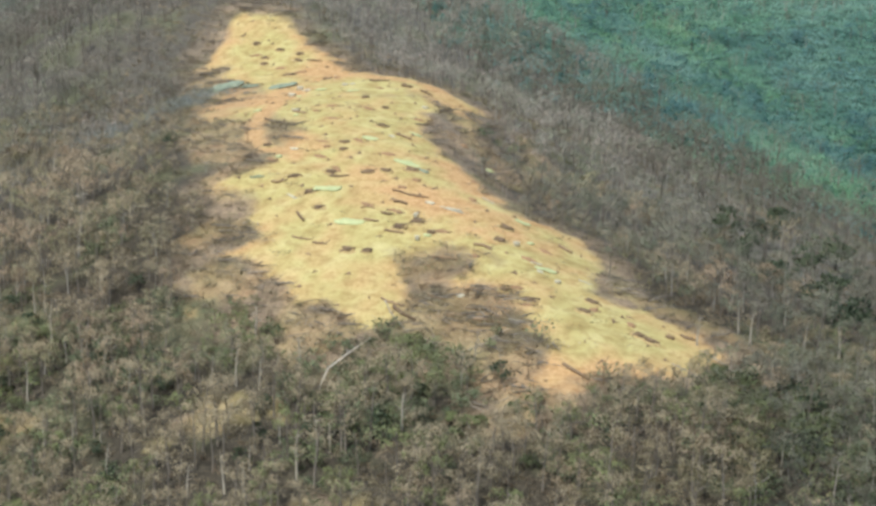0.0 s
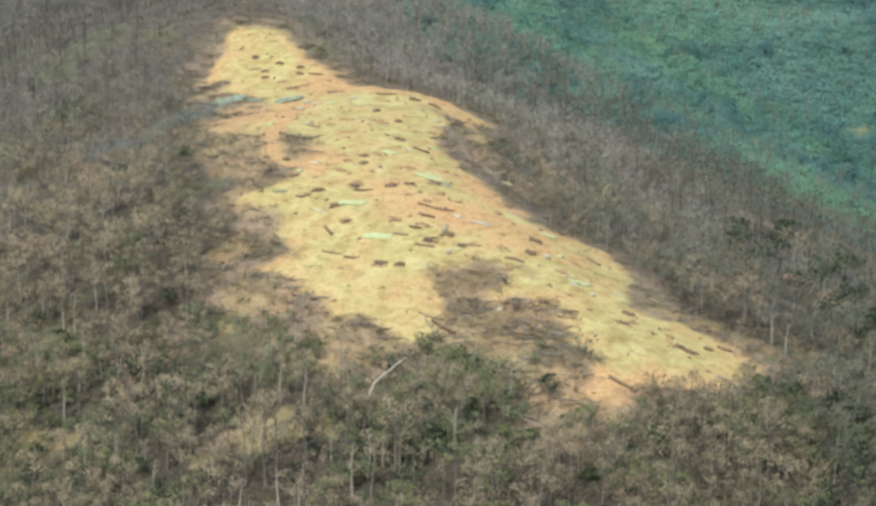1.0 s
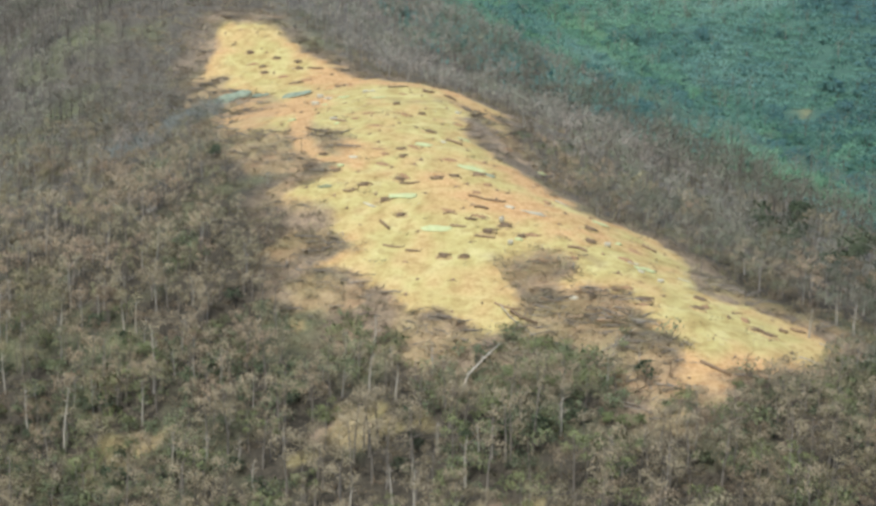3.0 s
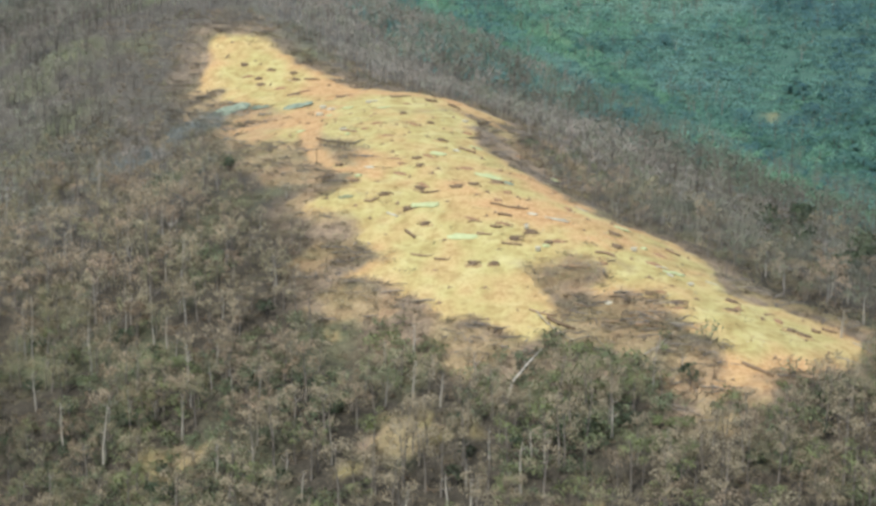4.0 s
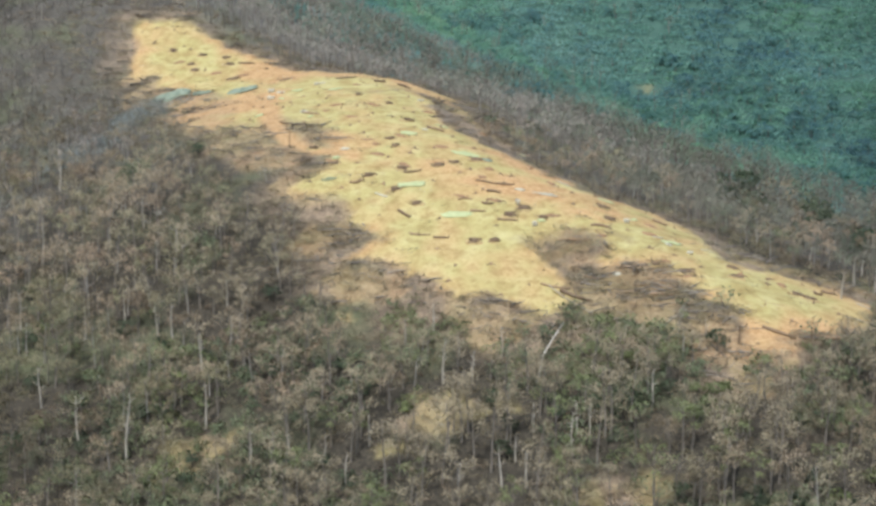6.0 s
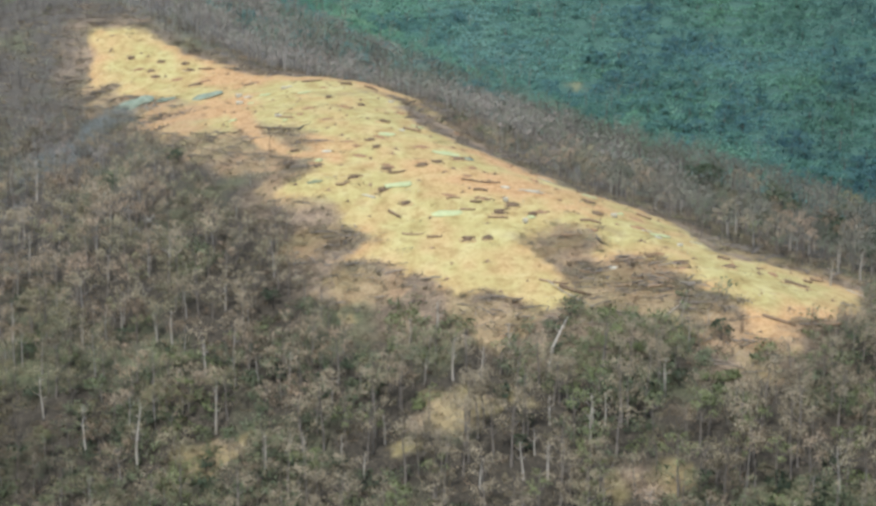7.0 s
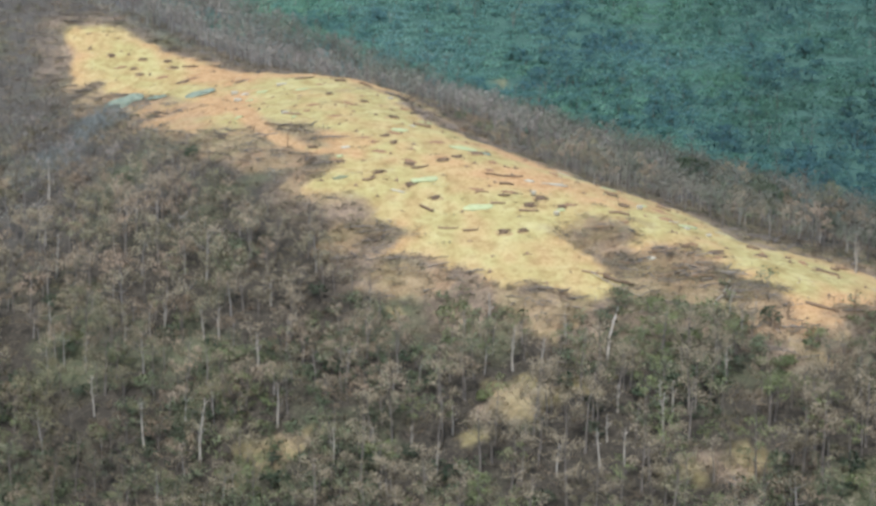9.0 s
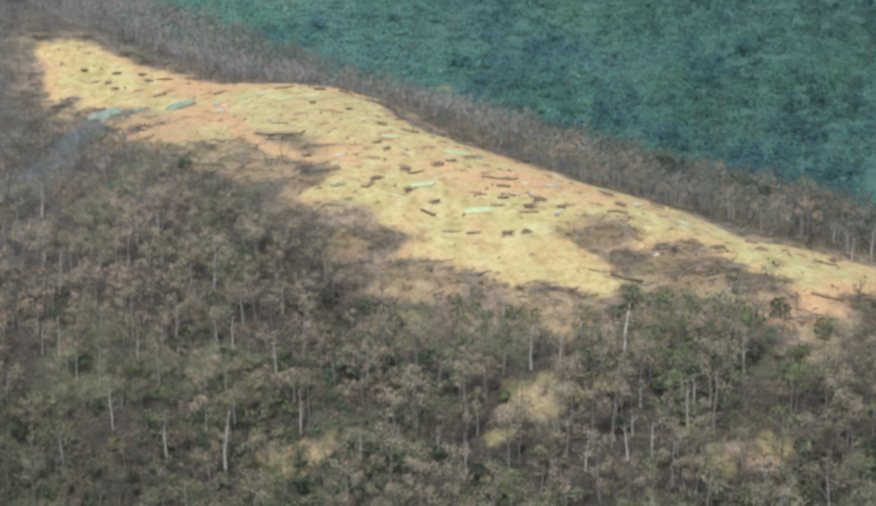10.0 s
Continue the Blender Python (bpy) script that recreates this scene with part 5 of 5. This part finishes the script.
def build_stumps():
    rng = np.random.default_rng(9)
    x, y = sown(-80, 80, -75, 140, 4.6, rng)
    edge = edge_distance(x, y)
    keep = (edge > 1.5) & (rng.random(len(x)) < 0.34)
    for place in PITS:
        keep &= np.hypot(x - place[0], y - place[1]) > 2.5
    for k, (px, py) in enumerate(zip(x[keep], y[keep])):
        tall, r = rng.uniform(0.12, 0.5), rng.uniform(0.12, 0.32)
        stump = thing("tree_stump", float(px), float(py), "low brown tree stump rooted in the bare clay", "stump", "stumps in the clearing", rng.uniform(0, 360))
        body = Shape()
        body.limb([(0, 0, -0.2), (0, 0, 0.12), (rng.normal() * 0.04, rng.normal() * 0.04, tall)], [r * 1.5, r, r * 0.85], 7)
        part("stump", body, [CHAR], stump, tone=rng.uniform(0.2, 1.0))
        for j in range(3):
            a = j * 2.1 + rng.random()
            root = Shape()
            root.limb([(0, 0, 0.12), (math.cos(a) * r * 2.2, math.sin(a) * r * 2.2, 0.02), (math.cos(a) * r * 4, math.sin(a) * r * 4, -0.1)], [r * 0.5, r * 0.3, r * 0.1], 4)
            part("root", root, [CHAR], stump, tone=0.5)


# Canvas sheets: place, length, width, turn, cloth.
# The TEAL one at (-61, 95.5) is added in place of bluish smoke.
SHEETS = [(-43, 86, 8.0, 5.0, 4, TEAL), (-61, 95.5, 10.5, 7.5, -8, TEAL), (-53, 91, 5.0, 3.0, -5, TEAL), (-6, -4.8, 5.2, 3.0, 6, TARP), (6.5, 12.8, 5.5, 2.6, -8, TARP), (2.2, -18.4, 5.6, 2.4, -2, TARP), (34.5, -4.5, 3.2, 2.2, -14, TARP),
          (43.5, -29.5, 4.0, 1.9, 12, TARP), (-22.8, 0.8, 3.2, 1.5, -6, OLIVE), (10.7, 9.6, 2.6, 1.4, -20, TEAL), (-20.2, 68.4, 3.0, 1.8, 4, TARP), (-29.2, 72.6, 2.4, 1.5, 10, TARP), (3, 35.2, 2.8, 1.6, -18, TARP), (-4.9, 25.7, 3.4, 2.2, 0, TARP)]


def build_sheets():
    for k, (x, y, long, wide, turn, cloth) in enumerate(SHEETS):
        if cloth is TARP:
            long, wide = long * 1.1, wide * 0.9
        rng = np.random.default_rng(600 + k)
        words = {TARP: "pale green canvas sheet spread loosely on the clay", TEAL: "humped blue-green sheet low on the ridge", OLIVE: "olive canvas sheet rolled out on the clay"}[cloth]
        sheet = thing("canvas_sheet", x, y, words, "tarpaulin", "canvas sheets", turn, 0.0, level=False)
        nx, ny = 18, 9
        u, v = np.meshgrid(np.linspace(-0.5, 0.5, nx), np.linspace(-0.5, 0.5, ny))
        px = u * long * (1 + 0.06 * wave(v * 5, u * 3, 1, k)) + 0.15 * wave(u * 7, v * 7, 1, k + 50)
        py = v * wide * (1 + 0.3 * wave(u * 4, v * 2, 1, k + 9)) * (1 - 0.55 * np.abs(2 * u) ** 3) + 0.12 * wide * wave(u * 3, v * 0, 1, k + 30)
        hump = (0.14 * wide + 0.2) if cloth is TEAL else 0.18
        top = 0.14 + hump * np.clip(1 - (2 * u) ** 4, 0, 1) * np.clip(1 - (2 * v) ** 2, 0, 1) * (0.7 + 0.3 * wave(u * 6, v * 4, 1, k + 3)) + 0.07 * wave(u * 14, v * 5, 1, k + 20)
        i = np.arange(nx * ny).reshape(ny, nx)
        a, b, c, d = i[:-1, :-1].ravel(), i[:-1, 1:].ravel(), i[1:, 1:].ravel(), i[1:, :-1].ravel()
        tris = np.concatenate([np.stack([a, b, c], 1), np.stack([a, c, d], 1)])
        n = nx * ny
        up, down = np.stack([px, py, top], -1).reshape(-1, 3), np.stack([px, py, top - 0.05], -1).reshape(-1, 3)
        rim = np.concatenate([i[0, :], i[1:, -1], i[-1, -2::-1], i[-2:0:-1, 0]])
        side = [(p, p + n, q + n) for p, q in zip(rim, np.roll(rim, -1))] + [(p, q + n, q) for p, q in zip(rim, np.roll(rim, -1))]
        body = Shape()
        body.add(np.concatenate([up, down]), np.concatenate([tris, tris[:, ::-1] + n, np.array(side)]))
        part("canvas", body, [cloth], sheet, smooth=True)
        for sx, sy in ((-0.5, -0.5), (0.5, -0.5), (0.5, 0.5), (-0.5, 0.5)):
            peg = Shape()
            capped(peg, [(sx * long * 1.02, sy * wide * 0.5, -0.1), (sx * long * 1.04, sy * wide * 0.52, 0.25)], [0.04, 0.03], 5)
            part("peg", peg, [CUT], sheet, "wooden peg")


# Crates and boards: place, size, turn.
CRATES = [(-35.5, 76, 1.5, 1.0, 0.9, 10), (-35.6, 69.4, 1.7, 1.0, 0.8, -12), (-27.7, 45.5, 1.6, 0.8, 0.6, 5), (36.2, -20.6, 1.1, 0.8, 0.8, 20), (14.9, -15, 0.9, 0.8, 0.9, 0), (-0.3, 59, 1.4, 0.7, 0.5, -15), (-24.4, 77, 1.4, 0.8, 0.6, 0),
          (46.5, -34, 1.1, 0.8, 0.5, -8), (17.3, -24.2, 0.9, 0.8, 0.9, 12)]
BOARDS = [(20.6, -9.2, 4.4, -12), (21.6, -10.2, 3.6, -16), (-12.5, -8.6, 3.0, -38), (50.9, -29, 2.6, -6), (41.2, -27.6, 2.2, 12), (26, 2, 3.0, -30)]


def build_stores():
    for k, (x, y, a, b, c, turn) in enumerate(CRATES):
        crate = thing("supply_crate", x, y, "whitish wooden supply crate standing on the clay", "crate", "supply crates", turn, -0.03)
        body, lid = Shape(), Shape()
        block(body, (0, 0, c * 0.45), (a, b, c * 0.9))
        block(lid, (0.02, 0, c * 0.95), (a * 1.06, b * 1.06, c * 0.09))
        part("box", body, [WHITE], crate)
        part("lid", lid, [WHITE], crate)
        for side in (-1, 1):
            for end in (-0.36, 0.36):
                strip = Shape()
                block(strip, (end * a, side * (b / 2 + 0.02), c * 0.45), (0.1, 0.04, c * 0.86), 0, 0.01)
                part("batten", strip, [CUT], crate, "brown wooden batten")
    for k, (x, y, long, turn) in enumerate(BOARDS):
        board = thing("loose_board", x, y, "long pale sawn board lying on the clay", "board", "loose boards", turn, 0.0, level=False)
        for j in range(2):
            plank = Shape()
            block(plank, (0.25 * j, 0.26 * j - 0.13, 0.10 + 0.02 * j), (long, 0.24, 0.06), 2.5 * j, 0.012)
            part("plank", plank, [WHITE], board)


# Spoil thrown out on the clay, and pale scraps of cloth: places.
HEAPS = [(-31, 92.6), (-43.5, 103.2), (-22.5, 9.6), (-14, 20.3), (-6.9, 23.1), (-12.5, 17.5), (-12.3, 11.6), (-6.9, 5.2), (12.9, 41.2), (10.8, 2.8), (3.8, -10.7), (23.4, -0.7), (20.7, 13.5), (8.9, -1.7), (10.4, -13), (43.2, -48.2),
         (41.5, -18.3), (39.9, -26.8), (21.3, -19.7), (54.8, -42.9), (40, -41.6), (1.5, 16.6), (0.8, 47.9), (-22.8, 45.5), (-17, 39.3), (-11.9, 50.7), (-20.4, 50.5), (-50, 108), (-60, 118), (-15, 74), (30, -30), (62, -46)]
SCRAPS = [(-33.3, 74.1), (-33.1, 66.9), (-23, 78.8), (-26.3, 41.6), (-19.1, 15.5), (-21.1, 10.9), (-1, 30), (18.9, -22), (16.1, -7.5), (38.3, -16.9), (30.6, -45.4), (21.1, 31), (42.8, -31.4), (-37.9, 49.7)]


def build_heaps():
    """Low ragged heaps of brown-red spoil with clods about them, and crumpled scraps of cloth."""
    a = np.arange(12) * 2 * math.pi / 12
    for k, (x, y) in enumerate(HEAPS):
        rng = np.random.default_rng(650 + k)
        heap = thing("spoil_heap", x, y, "low heap of reddish-brown spoil dug from the clay", "spoil heap", "spoil heaps", rng.normal() * 20 - 15, level=False)
        long, wide, tall = rng.uniform(0.9, 2.0), rng.uniform(0.5, 0.9), rng.uniform(0.22, 0.45)
        rings = [np.stack([np.cos(a) * long * out * (1 + 0.14 * rng.normal(size=12)), np.sin(a) * wide * out * (1 + 0.14 * rng.normal(size=12)), tall * up + 0.12 * tall * rng.normal(size=12)], 1) for out, up in ((1.1, -0.5), (0.85, 0.35), (0.5, 0.85), (0.18, 1.0))]
        tris = []
        for i in range(3):
            for j in range(12):
                p, q = i * 12 + j, i * 12 + (j + 1) % 12
                tris += [(p, q, q + 12), (p, q + 12, p + 12)]
        tris += [(36, 36 + j, 37 + j) for j in range(1, 11)]
        body = Shape()
        body.add(np.concatenate(rings), tris)
        part("earth", body, [SPOIL], heap, smooth=True)
        for _ in range(3):
            clod = Shape()
            turn, r = rng.uniform(0, 6.28), rng.uniform(0.1, 0.22)
            block(clod, (math.cos(turn) * long * 1.15, math.sin(turn) * wide * 1.3, r * 0.3), (2 * r, 1.4 * r, r), rng.uniform(0, 90), 0.25 * r)
            part("clod", clod, [SPOIL], heap)
    for k, (x, y) in enumerate(SCRAPS):
        rng = np.random.default_rng(690 + k)
        scrap = thing("cloth_scrap", x, y, "crumpled pale scrap of cloth lying on the clay", "cloth", "cloth scraps", rng.normal() * 25, level=False)
        long, wide = rng.uniform(0.6, 1.2), rng.uniform(0.4, 0.7)
        rings = [np.stack([np.cos(a) * long * out * (1 + 0.2 * rng.normal(size=12)), np.sin(a) * wide * out * (1 + 0.2 * rng.normal(size=12)), 0.08 + up + 0.06 * rng.normal(size=12)], 1) for out, up in ((0.95, -0.1), (1.0, 0.0), (0.62, 0.16), (0.2, 0.12))]
        tris = []
        for i in range(3):
            for j in range(12):
                p, q = i * 12 + j, i * 12 + (j + 1) % 12
                tris += [(p, q, q + 12), (p, q + 12, p + 12)]
        tris += [(36, 36 + j, 37 + j) for j in range(1, 11)]
        body = Shape()
        body.add(np.concatenate(rings), tris)
        part("cloth", body, [TARP if k % 2 else WHITE], scrap)


def build_saplings():
    """Scorched saplings and a forked snag at the low end of the clearing; place, height, bark."""
    for k, (x, y, tall, bark, words) in enumerate(((60.9, -73.5, 5.0, CHAR, "scorched bare sapling with bent limbs on orange clay"), (38.1, -68.9, 5.5, PALE_BARK, "broken forked snag with bleached wood"),
                                                    (42.8, -70, 3.6, PALE_BARK, "broken forked snag with bleached wood"), (43.8, -76.5, 5.0, CHAR, "dark scorched sapling in a hollow"), (48, -73, 4.2, CHAR, "scorched bare sapling beside a scraped bank"),
                                                    (72, -70, 4.5, CHAR, "scorched bare sapling on the clearing's rim"), (-31, 20, 4.0, CHAR, "scorched bare sapling on the clearing's rim"))):
        tree = thing("dead_sapling", x, y, words, "dead tree", "saplings at the clearing")
        wood, crown = grow_bare_tree(700 + k, tall, 1.6, 35, 0.1, 0.12)
        with_limbs(tree, wood, [bark], 0.4)
        part("crown", crown, [TWIG, DRY], tree, tone=0.15 if bark is CHAR else 0.6)


def build_bushes():
    models = []
    for k, (stems, leaves) in enumerate(BUSHES):
        bush = tagged(new("green_bush"), "low green bush with small leaves under dead trees", "bush", "bushes on the near slope")
        part("woody_base", stems, [BARK], bush, tone=0.3)
        part("foliage", leaves, [GREEN], bush, tone=0.32 + 0.1 * k, hue=(0.5, 0.15, 0.9, 0.35, 0.7, 0.25)[k])
        models.append(bush)
    rng = np.random.default_rng(10)
    for n, p in enumerate(BUSH_PLACES):
        k = n if n < len(models) else int(rng.integers(0, len(models)))
        m = pose(*p, 0, 0, rng.uniform(0, 360)) @ Matrix.Scale(rng.uniform(0.7, 1.4), 4)
        if n < len(models):
            models[k].matrix_basis = m
        else:
            copy_thing(models[k], m)


def build_branch_piles():
    models = []
    for k, (poles, twig) in enumerate(PILES):
        pile = tagged(new("branch_pile"), "cut poles and torn twigs heaped on scraped soil", "branches", "heaps of cut branches")
        for shape in poles:
            part("pole", shape, [BARK], pile, tone=0.35 + 0.08 * k)
        tagged(part("brushwood", twig, [TWIG], pile, tone=0.36 + 0.06 * k), kind="stuff")
        models.append(pile)
    rng = np.random.default_rng(11)
    for n, p in enumerate(PILE_PLACES):
        k = n if n < len(models) else int(rng.integers(0, len(models)))
        m = pose(*p, 0, 0, rng.normal() * 40) @ Matrix.Scale(rng.uniform(0.7, 1.2), 4)
        if n < len(models):
            models[k].matrix_basis = m
        else:
            copy_thing(models[k], m)


build_bushes()
build_branch_piles()
build_standing_trees()
build_green_trees()
build_pale_snags()
build_leaning_trunk()
build_logs()
build_poles()
build_pits()
build_sheets()
build_stores()
build_heaps()
build_saplings()
build_stumps()
